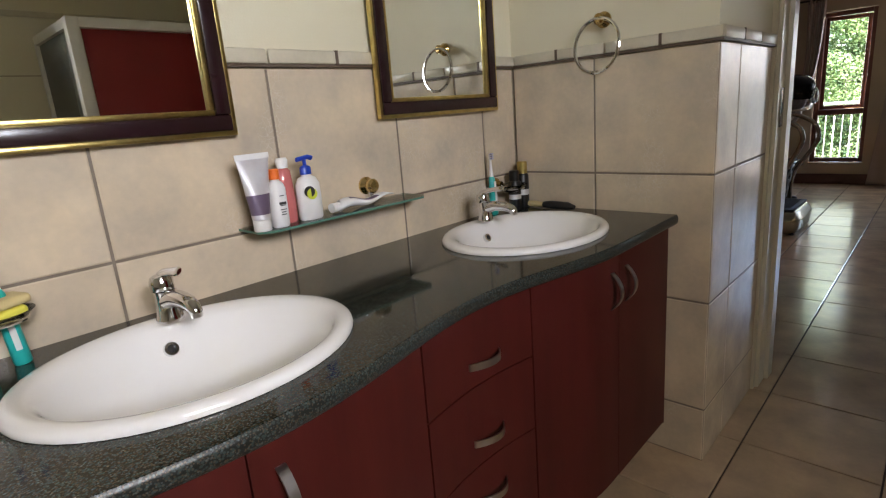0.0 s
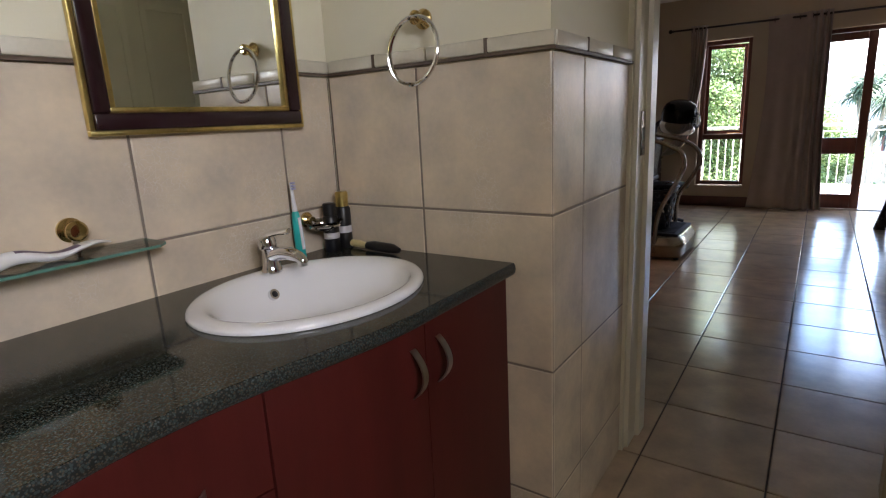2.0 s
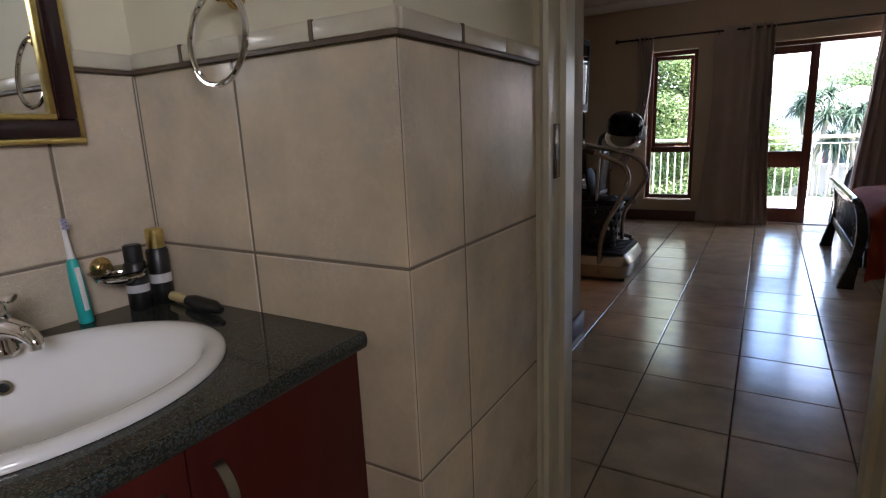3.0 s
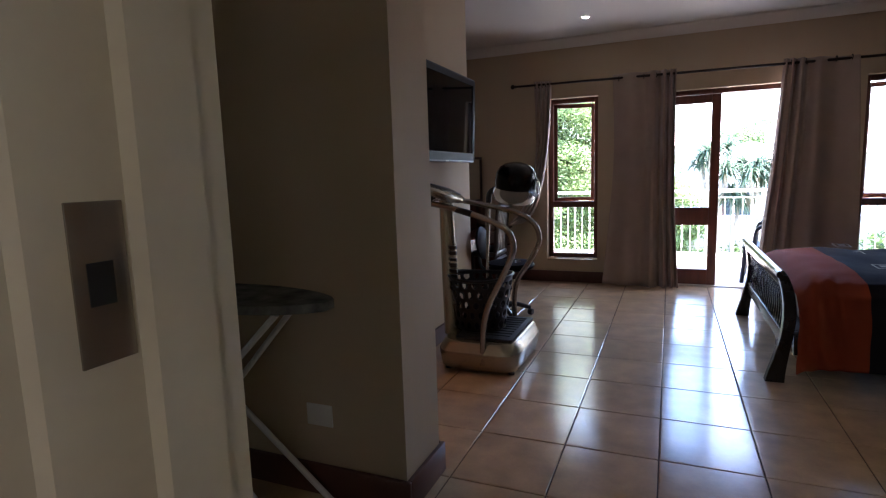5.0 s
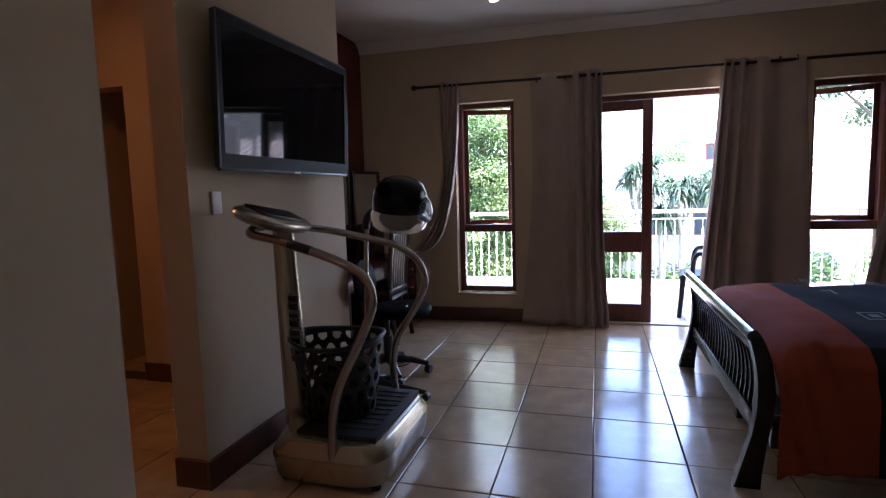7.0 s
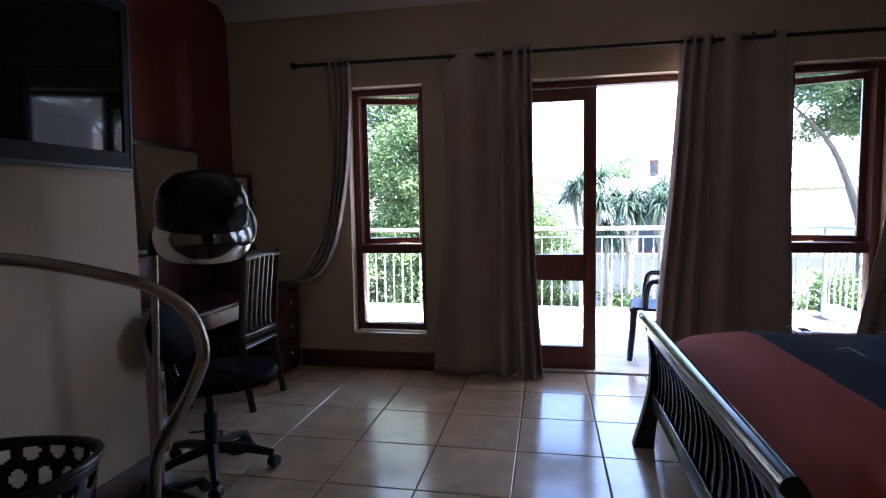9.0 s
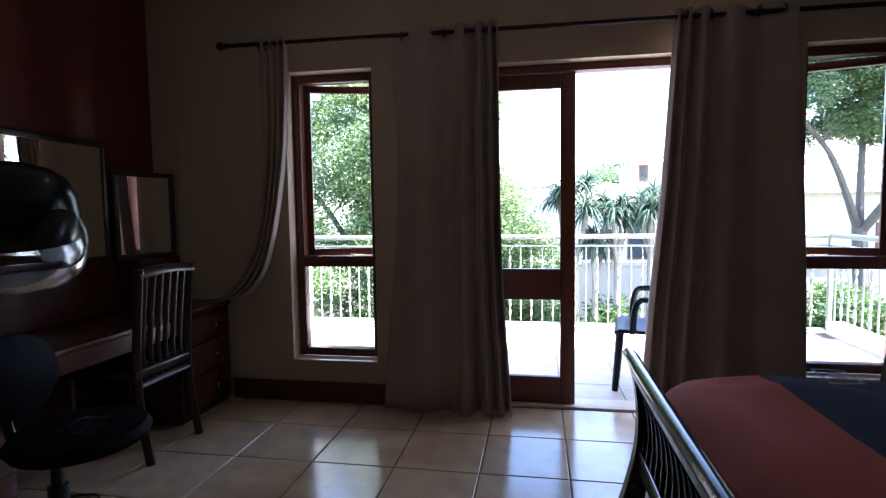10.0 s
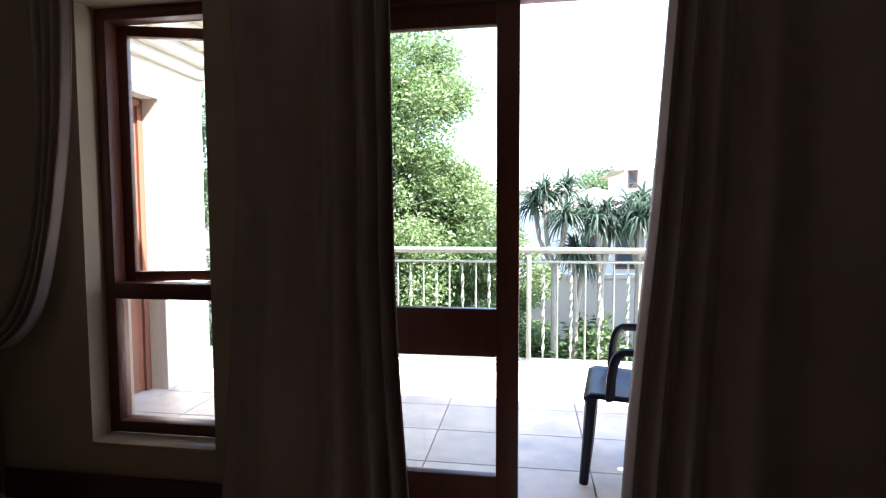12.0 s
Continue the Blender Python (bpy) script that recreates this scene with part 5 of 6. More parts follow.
cb = solo("power_cable", tube(bmesh.new(), curve_points([(-1.62, 6.9, 0.006), (-1.5, 7.0, 0.006), (-1.40, 7.12, 0.006), (-1.30, 7.05, 0.006), (-1.36, 6.95, 0.006), (-1.5, 7.08, 0.012), (-1.60, 7.2, 0.006), (-1.75, 7.15, 0.006)], 6), 0.005, 6), M_BLACKPL, "thin black power cable trailing over the tiles", "cable")

# ---- bedroom: dressing table ----
dt = thing("dressing_table", "dark cherry dressing table with drawers and knee space", "dressing table", at=(0, 0, 0))
part("top", B(-2.225, -1.70, 6.68, 7.945, 0.620, 0.648, bevel=0.006), M_DESK, dt)
part("drawer_rail", B(-2.20, -1.725, 6.96, 7.94, 0.53, 0.619), M_DESK, dt)
ped = part("pedestal", B(-2.22, -1.72, 6.69, 6.955, 0.0, 0.619), M_DESK, dt)
for z in (0.06, 0.25, 0.44):
    part("drawer", B(-1.7195, -1.706, 6.705, 6.94, z, z + 0.165, bevel=0.004), M_DESK, ped)
part("back_panel", B(-2.226, -2.20, 6.96, 7.94, 0.1, 0.53), M_DESK, dt)
part("upstand", B(-2.226, -2.175, 6.70, 8.08, 0.6485, 0.945, bevel=0.006), M_DESK, dt, "tall upstand below the mirror")
du = thing("drawer_chest", "dark cherry drawer chest with small metal knobs", "drawer chest", at=(0, 0, 0))
body = part("body", B(-2.225, -1.715, 7.95, 8.435, 0.03, 0.628), M_DESK, du)
part("top", B(-2.226, -1.69, 7.947, 8.437, 0.629, 0.655, bevel=0.006), M_DESK, du)
part("plinth", B(-2.2, -1.73, 7.96, 8.43, 0, 0.0295), M_DESK, du)
for z0, z1 in ((0.455, 0.605), (0.265, 0.44), (0.06, 0.25)):
    d = part("drawer", B(-1.7145, -1.697, 7.975, 8.415, z0, z1, bevel=0.006), M_DESK, du)
    part("knob", lathe(bmesh.new(), [(0.006, 0), (0.006, 0.012), (0.013, 0.018), (0.013, 0.025), (0.006, 0.03)], 14, pose(-1.697, 8.235, (z0 + z1) / 2, 0, 90, 0)), M_CHROME, d)


def dresser_mirror(name, label, m, w, h, fw, mat):
    ob = thing(name, label, "mirror")
    ob.matrix_basis = m
    part("frame", boxes((-0.012, 0.014, 0, w, 0, fw), (-0.012, 0.014, 0, w, h - fw, h), (-0.012, 0.014, 0, fw, fw, h - fw), (-0.012, 0.014, w - fw, w, fw, h - fw), bevel=0.004), mat, ob)
    part("glass", boxes((0.0, 0.004, fw, w - fw, fw, h - fw)), M_MIRROR, ob)
    part("backing", boxes((-0.011, -0.001, fw, w - fw, fw, h - fw)), mat, ob)


dresser_mirror("dresser_mirror", "large dark framed mirror above the dressing table", pose(-2.195, 6.95, 0.947), 1.07, 0.69, 0.035, M_DARKWOOD)
dresser_mirror("wing_mirror", "small hinged side mirror in a thin dark frame", pose(-2.17, 8.03, 0.947, 0, 0, -16), 0.40, 0.53, 0.03, M_DARKWOOD)
solo("mirror_stand", B(-2.17, -2.02, 8.06, 8.40, 0.6555, 0.945, bevel=0.005), M_DESK, "dark cherry box carrying the side mirror", "mirror stand")


# slat-back chair facing the table
def slat_chair():
    c = thing("dining_chair", "dark-stained wooden chair with a tall slatted back", "chair", at=(-1.80, 7.68, 0), turn=180)
    part("seat", B(-0.20, 0.22, -0.215, 0.215, 0.42, 0.465, bevel=0.012, seg=3), M_DARKWOOD, c)
    part("cushion", B(-0.18, 0.20, -0.19, 0.19, 0.4655, 0.495, bevel=0.014, seg=3), M_BLACKVIN, c)
    for sy in (-1, 1):
        y = sy * 0.19
        part("back_post", tube(bmesh.new(), curve_points([(-0.235, y, 0.0), (-0.20, y, 0.22), (-0.185, y, 0.45), (-0.20, y, 0.70), (-0.225, y, 0.955)], 5), 0.021, 8, flat=0.75), M_DARKWOOD, c)
        part("front_leg", tube(bmesh.new(), [(0.19, y, 0.0), (0.19, y, 0.42)], [0.017, 0.022], 8), M_DARKWOOD, c)
    for k in range(6):
        y = -0.14 + 0.056 * k
        part("slat", tube(bmesh.new(), curve_points([(-0.185, y * 0.95, 0.40), (-0.178, y, 0.55), (-0.198, y, 0.75), (-0.218, y, 0.92)], 5), 0.013, 6, flat=0.5), M_DARKWOOD, c)
    part("crest_rail", tube(bmesh.new(), curve_points([(-0.222, -0.205, 0.93), (-0.232, 0, 0.945), (-0.222, 0.205, 0.93)], 5), 0.028, 8, flat=0.5), M_DARKWOOD, c)
    part("lower_rail", tube(bmesh.new(), [(-0.187, -0.19, 0.385), (-0.187, 0.19, 0.385)], 0.02, 8, flat=0.6), M_DARKWOOD, c)


slat_chair()

# ---- alcove: ironing board and iron ----
ib = thing("ironing_board", "ironing board with a patterned cover and white legs", "ironing board", at=(0.13, 3.66, 0))
bm = bmesh.new()
out = []
for k in range(40):
    a = k / 39
    x = -2.25 + 1.12 * a
    w = 0.165 if x < -1.6 else 0.165 * max(0.0, 1 - ((x + 1.6) / 0.48) ** 2) ** 0.6 + 0.004
    out.append((x, w))
ring = [(x, -w) for x, w in out] + [(x, w) for x, w in out[::-1]]
lo, hi = [bm.verts.new((x, y, 0.842)) for x, y in ring], [bm.verts.new((x, y, 0.872)) for x, y in ring]
bm.faces.new(lo[::-1])
bm.faces.new(hi)
for k in range(len(ring)):
    bm.faces.new((lo[k], lo[(k + 1) % len(ring)], hi[(k + 1) % len(ring)], hi[k]))
part("board", bm, M_BOARD, ib)
for y in (-0.10, 0.10):
    part("leg", tube(bmesh.new(), [(-1.27 - 0.06 * (y > 0), y, 0.84), (-2.12, y * 1.4, 0.012)], 0.012, 10), M_WHITEPL, ib)
    part("leg", tube(bmesh.new(), [(-2.18, y * 0.8, 0.84), (-1.22, y * 1.3, 0.012)], 0.012, 10), M_WHITEPL, ib)
for x in (-2.12, -1.22):
    part("foot_bar", tube(bmesh.new(), [(x, -0.19, 0.012), (x, 0.19, 0.012)], 0.012, 10), M_WHITEPL, ib)
ir = thing("clothes_iron", "pale clothes iron resting on the ironing board", "iron", at=(-1.60, 3.64, 0.873))
part("sole", grid(bmesh.new(), lambda u, v: Vector(((-0.12 + 0.24 * u), (v - 0.5) * 0.11 * (1 - max(0, u - 0.4) ** 2 * 2.6), 0.004)), 14, 8), M_CHROME, ir).modifiers.new("thickness", "SOLIDIFY").thickness = 0.004
part("body", lathe(bmesh.new(), [(0.055, 0.006), (0.055, 0.03), (0.045, 0.055), (0.02, 0.065), (0.001, 0.066)], 24, ex=1.9), M_WHITEPL, ir)
part("handle", tube(bmesh.new(), curve_points([(-0.09, 0, 0.05), (-0.09, 0, 0.105), (-0.03, 0, 0.122), (0.06, 0, 0.11), (0.085, 0, 0.055)], 5), 0.015, 10), M_DARKWOOD, ir)
for at, m in (((-1.24, 3.894, 0.335), 0), ):
    so = solo("wall_socket", B(-0.06, 0.06, -0.008, 0.0, -0.045, 0.045, bevel=0.003), M_WHITEPL, "white double wall socket on the alcove wall", "socket", at=pose(*at))
sw = solo("light_switch", B(0, 0.01, -0.03, 0.03, -0.05, 0.05, bevel=0.003), M_WHITEPL, "white light switch plate on the television wall", "switch", at=pose(-1.579, 5.40, 1.235))
dl = thing("downlight", "small round recessed ceiling downlight with a chrome ring", "ceiling light", at=(-0.74, 7.68, CEIL))
part("ring", lathe(bmesh.new(), [(0.034, -0.001), (0.036, -0.006), (0.046, -0.006), (0.049, -0.0005)], 28), M_CHROME, dl)
part("lamp", lathe(bmesh.new(), [(0.001, -0.0015), (0.034, -0.0015)], 24), M_LAMPGLOW, dl, "lit frosted lamp")
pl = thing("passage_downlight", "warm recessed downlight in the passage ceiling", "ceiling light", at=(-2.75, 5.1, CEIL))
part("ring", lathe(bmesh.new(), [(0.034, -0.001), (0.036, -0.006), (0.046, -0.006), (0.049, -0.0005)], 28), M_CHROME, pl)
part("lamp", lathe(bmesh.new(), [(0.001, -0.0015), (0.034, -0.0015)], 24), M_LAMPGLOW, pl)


# ---- outside ----
structure("ground", boxes((-400, 400, -300, 600, -3.6, -3.2)), M_GRASS, "garden ground with patchy grass", "ground")
BZ = -0.03
balcony = structure("balcony_floor", boxes((-2.05, 3.35, 8.71, 11.06, -0.35, BZ - 0.008), (-3.4, -2.051, 10.47, 11.06, -0.35, BZ - 0.008)), M_WGROUT, "sunlit balcony paved with pale square tiles", "balcony floor")
structure("balcony_kerb", boxes((-3.4, 3.2, 10.98, 11.14, BZ - 0.007, BZ + 0.012), (3.05, 3.2, 8.75, 10.98, BZ - 0.007, BZ + 0.12)), M_PLASTER, "low white plastered balcony kerb", "kerb")
# side wing of the house with a door onto the balcony
wing = structure("wall_wing", boxes((-2.3, -2.02, 8.71, 9.06, -3.2, 3.0), (-2.3, -2.02, 9.06, 9.96, 2.04, 3.0), (-2.3, -2.02, 9.96, 10.46, -3.2, 3.0), (-2.3, -2.02, 9.06, 9.96, -3.2, BZ)), M_PLASTER, "white plastered wing of the house in sunlight")
bm = bmesh.new()
for k, (z0, z1, d) in enumerate(((2.28, 2.36, 0.05), (2.36, 2.46, 0.11), (2.46, 2.60, 0.19), (2.60, 2.82, 0.34))):
    box(bm, -2.0195, -2.02 + d, 8.72, 10.46 + d, z0, z1, bevel=0.006)
part("moulding", bm, M_PLASTER, wing, "stepped plaster eaves moulding")
part("eave", boxes((-2.3, -1.44, 8.72, 10.75, 2.825, 2.92)), M_PLASTER, wing, "white boxed eave")
ridge = bmesh.new()
tube(ridge, [(-1.48, 0, 2.955), (-2.3, 0, 3.2)], 0.085, 10, flat=0.6)
ridge = finish("roof_tile", ridge, M_ROOF, 40)
for k in range(10):
    ob = new("roof_tile", ridge)
    ob.parent = wing
    ob.location = (0.04, 8.84 + 0.2 * k, 0)
wd = thing("door_wing", "terracotta wooden door with a tall narrow glass pane", "door", kind="structure")
part("frame", boxes((-2.23, -2.15, 9.06, 9.11, BZ, 2.04), (-2.23, -2.15, 9.91, 9.96, BZ, 2.04), (-2.23, -2.15, 9.11, 9.91, 1.98, 2.04)), M_EXTDOOR, wd)
part("leaf", boxes((-2.21, -2.17, 9.11, 9.28, BZ + 0.01, 1.98), (-2.21, -2.17, 9.74, 9.91, BZ + 0.01, 1.98), (-2.21, -2.17, 9.28, 9.74, BZ + 0.01, 0.25), (-2.21, -2.17, 9.28, 9.74, 1.80, 1.98), (-2.21, -2.17, 9.28, 9.74, 0.75, 0.90)), M_EXTDOOR, wd)
part("pane", boxes((-2.192, -2.188, 9.28, 9.74, 0.25, 0.75), (-2.192, -2.188, 9.28, 9.74, 0.90, 1.80)), M_DARKGLASS, wd)
part("room_behind", boxes((-2.299, -2.25, 9.061, 9.959, BZ, 2.039)), M_PLASTER, wd)

# balustrade of plain and twisted bars
railing = thing("balcony_railing", "pale painted iron balustrade with plain and twisted bars", "railing", at=(0, 0, BZ))


def bar_mesh(twisted):
    bm = bmesh.new()
    if not twisted:
        tube(bm, [(0, 0, 0.03), (0, 0, 0.86)], 0.0085, 6)
    else:
        n = 44
        rings = []
        for i in range(n + 1):
            z = 0.03 + 0.83 * i / n
            a = 0 if z < 0.12 or z > 0.78 else (z - 0.12) * 22
            r = 0.0105 if 0.12 <= z <= 0.78 else 0.009
            ex = 1.75 if 0.12 <= z <= 0.78 else 1.0
            ring = []
            for k in range(4):
                q = math.pi / 4 + k * math.pi / 2
                x, y = r * ex * math.cos(q), r * 0.75 * math.sin(q)
                ring.append(bm.verts.new((x * math.cos(a) - y * math.sin(a), x * math.sin(a) + y * math.cos(a), z)))
            rings.append(ring)
        for q, r2 in zip(rings, rings[1:]):
            for k in range(4):
                bm.faces.new((q[k], q[(k + 1) % 4], r2[(k + 1) % 4], r2[k]))
    return finish("bar", bm, M_RAIL, 40)


bars = (bar_mesh(False), bar_mesh(True))
k = 0
for side, n in ((0, 56), (1, 19)):
    for i in range(n):
        ob = new("baluster", bars[k % 2])
        ob.parent = railing
        ob.location = (-3.286 + 0.113 * i, 11.03, 0) if side == 0 else (3.09, 10.93 - 0.113 * i, 0)
        k += 1
for name, z, r in (("top_rail", 0.955, 0.026), ("middle_rail", 0.86, 0.012), ("bottom_rail", 0.035, 0.012)):
    part(name, tube(bmesh.new(), [(-3.38, 11.03, z), (3.09, 11.03, z)], r, 12), M_RAIL, railing)
    part(name, tube(bmesh.new(), [(3.09, 11.03, z), (3.09, 8.72, z)], r, 12), M_RAIL, railing)
for x, y in ((3.09, 11.03), (-3.36, 11.03), (0.55, 11.03), (3.09, 8.8)):
    part("post", B(x - 0.02, x + 0.02, y - 0.02, y + 0.02, -0.02, 0.94, bevel=0.004), M_RAIL, railing)


# plastic garden chair
def garden_chair():
    c = thing("garden_chair", "dark navy plastic garden armchair on the balcony", "chair", at=(1.085, 9.22, BZ), turn=171)
    # local: faces +x
    bm = grid(bmesh.new(), lambda u, v: (-0.24 + 0.49 * u, (v - 0.5) * (0.46 + 0.05 * u), 0.405 + 0.02 * u - 0.03 * math.sin(math.pi * u) * math.sin(math.pi * v) - 0.05 * max(0, u - 0.9) * 10 * max(0, u - 0.9) * 10 * 0.5), 14, 12)
    thicken(part("seat", bm, M_BLUEPL, c), 0.022)
    for sx, sy in ((0.22, -0.25), (0.22, 0.25), (-0.25, -0.22), (-0.25, 0.22)):
        bm = tube(bmesh.new(), [(sx * 0.96, sy * 0.96, 0.40), (sx * 1.02, sy * 1.02, 0.2), (sx * 1.1, sy * 1.06, 0.0)], [0.03, 0.026, 0.021], 8)
        part("leg", bm, M_BLUEPL, c)
    for sy in (-1, 1):
        bm = tube(bmesh.new(), curve_points([(0.13, sy * 0.245, 0.40), (0.125, sy * 0.272, 0.52), (0.108, sy * 0.284, 0.60), (0.085, sy * 0.287, 0.628), (0.05, sy * 0.288, 0.637), (-0.12, sy * 0.28, 0.638), (-0.27, sy * 0.25, 0.63)], 5), 0.027, 8, flat=0.62)
        part("armrest", bm, M_BLUEPL, c)
    for k in range(5):
        y = -0.17 + 0.085 * k
        part("back_slat", tube(bmesh.new(), curve_points([(-0.24, y * 0.9, 0.42), (-0.28, y, 0.62), (-0.33, y * 1.05, 0.83)], 5), 0.024, 8, flat=0.4), M_BLUEPL, c)
    part("back_frame", tube(bmesh.new(), curve_points([(-0.24, -0.23, 0.40), (-0.29, -0.25, 0.65), (-0.33, -0.2, 0.84), (-0.34, 0, 0.87), (-0.33, 0.2, 0.84), (-0.29, 0.25, 0.65), (-0.24, 0.23, 0.40)], 5), 0.018, 8), M_BLUEPL, c)


garden_chair()


# trees
def leaf_cloud(rng, centres, radius, count, size, drop=0.3, long=2.2):
    """Many small leaf blades scattered round clump centres."""
    verts, faces = [], []
    pick = rng.integers(0, len(centres), count)
    off = rng.normal(0, 1, (count, 3))
    off /= np.linalg.norm(off, axis=1)[:, None]
    off *= (rng.random(count) ** 0.45)[:, None] * radius
    off[:, 2] *= 0.7
    c = np.array(centres)[pick] + off
    a = rng.normal(0, 1, (count, 3))
    a[:, 2] = a[:, 2] * 0.5 - drop
    a /= np.linalg.norm(a, axis=1)[:, None]
    b = np.cross(a, rng.normal(0, 1, (count, 3)))
    b /= np.linalg.norm(b, axis=1)[:, None]
    s = size * (0.6 + 0.8 * rng.random(count))[:, None]
    quads = np.stack([c, c + a * s * long * 0.5 + b * s * 0.5, c + a * s * long, c + a * s * long * 0.5 - b * s * 0.5], 1).reshape(-1, 3)
    me = bpy.data.meshes.new("crown")
    me.from_pydata(quads.tolist(), [], np.arange(4 * count).reshape(-1, 4).tolist())
    return me


def tree(label, base, trunk_h, lean, crown, leaves, leaf, mat, seed, clump_r=0.45, trunk_r=0.16, mains=4, flat=0.7):
    """Tapered trunk, forking limbs and twigs, and a crown of small leaves round many clumps."""
    rng = np.random.default_rng(seed)
    tr = thing("tree", label, "tree", at=base)
    top = Vector((lean[0], lean[1], trunk_h))
    bm = tube(bmesh.new(), curve_points([(0, 0, -0.1), (lean[0] * 0.2, lean[1] * 0.2, trunk_h * 0.35), (lean[0] * 0.55, lean[1] * 0.55, trunk_h * 0.7), top], 5), [trunk_r * (1.25 - 0.4 * i / 15) for i in range(16)], 10)
    part("trunk", bm, M_BARK, tr, "rough grey-brown bark")
    centres = []
    for c, r, n in crown:
        for i in range(n):
            d = rng.normal(0, 1, 3)
            d /= np.linalg.norm(d)
            centres.append(np.array(c) + d * rng.random() ** 0.45 * np.array(r) * (0.8 + 0.3 * rng.random()))
    # main limbs towards clumps that lie far apart
    order = [max(range(len(centres)), key=lambda i: centres[i][2])]
    while len(order) < mains:
        order.append(max(range(len(centres)), key=lambda i: min(np.linalg.norm(centres[i] - centres[j]) for j in order) + 0.4 * (centres[i][2] > trunk_h + 0.3)))
    chains = []
    for i in order:
        e = top.lerp(Vector(centres[i]), 0.85)
        mid = top.lerp(e, 0.5) + Vector((rng.normal(0, 0.15), rng.normal(0, 0.15), 0.22))
        pts = curve_points([top - Vector((0, 0, 0.12)), mid, e], 7)
        chains.append(pts)
        part("limb", tube(bmesh.new(), pts, [trunk_r * (0.55 - 0.45 * k / (len(pts) - 1)) for k in range(len(pts))], 7), M_BARK, tr)
    bm = bmesh.new()
    for i in range(0, len(centres), max(1, len(centres) // 48)):
        e = Vector(centres[i])
        s = min((p for ch in chains for p in ch[3:]), key=lambda p: (p - e).length + 0.5 * max(0, p.z - e.z))
        mid = s.lerp(e, 0.5) + Vector((rng.normal(0, 0.08), rng.normal(0, 0.08), 0.1))
        pts = curve_points([s, mid, e], 4)
        tube(bm, pts, [trunk_r * 0.13 * (1 - 0.75 * k / (len(pts) - 1)) for k in range(len(pts))], 5)
    part("twigs", bm, M_BARK, tr)
    me = leaf_cloud(rng, centres, clump_r, leaves, leaf)
    me.materials.append(mat)
    ob = new("crown", me)
    ob.parent = tr
    return tr


tree("large green acacia with feathery pale foliage", (-2.6, 15.2, -3.2), 2.3, (0.2, 0.0), [((0.3, 0, 3.9), (2.5, 1.7, 2.4), 150), ((0.1, 0, 6.3), (2.2, 1.6, 1.9), 90), ((1.4, 0, 6.4), (0.7, 0.6, 0.8), 14), ((-3.0, 0, 5.0), (1.4, 1.2, 2.8), 45)], 210000, 0.031, M_LEAF, 3, clump_r=0.5, mains=7)
tree("spreading garden tree with grey forked trunk", (6.4, 16.5, -3.2), 4.0, (-0.2, 0), [((-0.1, 0, 7.1), (2.9, 2.2, 1.5), 90)], 95000, 0.036, M_LEAFDARK, 5, clump_r=0.5, trunk_r=0.15, mains=4)
tree("bushy pale green shrub tree beside the wall", (0.4, 15.6, -3.2), 1.2, (0.1, 0), [((-0.8, 0, 2.6), (1.35, 1.0, 1.8), 80), ((-1.35, 0, 4.5), (0.95, 0.8, 1.15), 45)], 120000, 0.030, M_LEAF, 8, clump_r=0.36, trunk_r=0.08, mains=3)
tree("far green treetops behind the roofs", (5.4, 46, -3.2), 3.0, (0, 0), [((0, 0, 5.5), (3.0, 2.5, 2.3), 60)], 26000, 0.11, M_LEAFDARK, 11, clump_r=1.1, trunk_r=0.3, mains=4)


def aloe(base, heads, seed, size=0.52, n=90):
    """Forked stem; each branch ends in a rosette of thin drooping leaves."""
    rng = random.Random(seed)
    al = thing("tree_aloe", "tall forked aloe with rosettes of thin drooping leaves", "aloe", at=base, group="aloes behind the balcony")
    low = min(h[2] for h in heads) - 0.75
    mx = sum(h[0] for h in heads) / len(heads) * 0.5
    part("stem", tube(bmesh.new(), curve_points([(0, 0, -0.1), (mx * 0.3, 0, low * 0.5), (mx, 0, low)], 6), [0.07 - 0.002 * k for k in range(13)], 8), M_STEM, al, "pale grey stem")
    for hx, hy, hz in heads:
        tip = Vector((hx, hy, hz))
        part("branch", tube(bmesh.new(), curve_points([(mx, 0, low - 0.05), ((mx + hx * 2) / 3, hy * 0.6, low + 0.35), tip], 5), [0.042 - 0.001 * k for k in range(11)], 7), M_STEM, al)
        bm = bmesh.new()
        for k in range(n):
            a = rng.uniform(0, 2 * math.pi)
            up = rng.uniform(-0.3, 1.35)
            ln = size * rng.uniform(0.75, 1.2)
            d = Vector((math.cos(a), math.sin(a), 0))
            side = Vector((-d.y, d.x, 0))
            p, v = tip + Vector((0, 0, rng.uniform(-0.1, 0.05))), (d * math.cos(up) + Vector((0, 0, math.sin(up)))).normalized()
            prev = None
            for s in range(7):
                w = 0.025 * (1 - s / 6.4)
                ring = (bm.verts.new(p + side * w), bm.verts.new(p - Vector((0, 0, w * 0.4))), bm.verts.new(p - side * w))
                if prev:
                    bm.faces.new((prev[0], prev[1], ring[1], ring[0]))
                    bm.faces.new((prev[1], prev[2], ring[2], ring[1]))
                prev = ring
                p = p + v * ln / 6
                v = (v + Vector((0, 0, -0.42))).normalized()
        part("rosette", bm, M_ALOE, al)


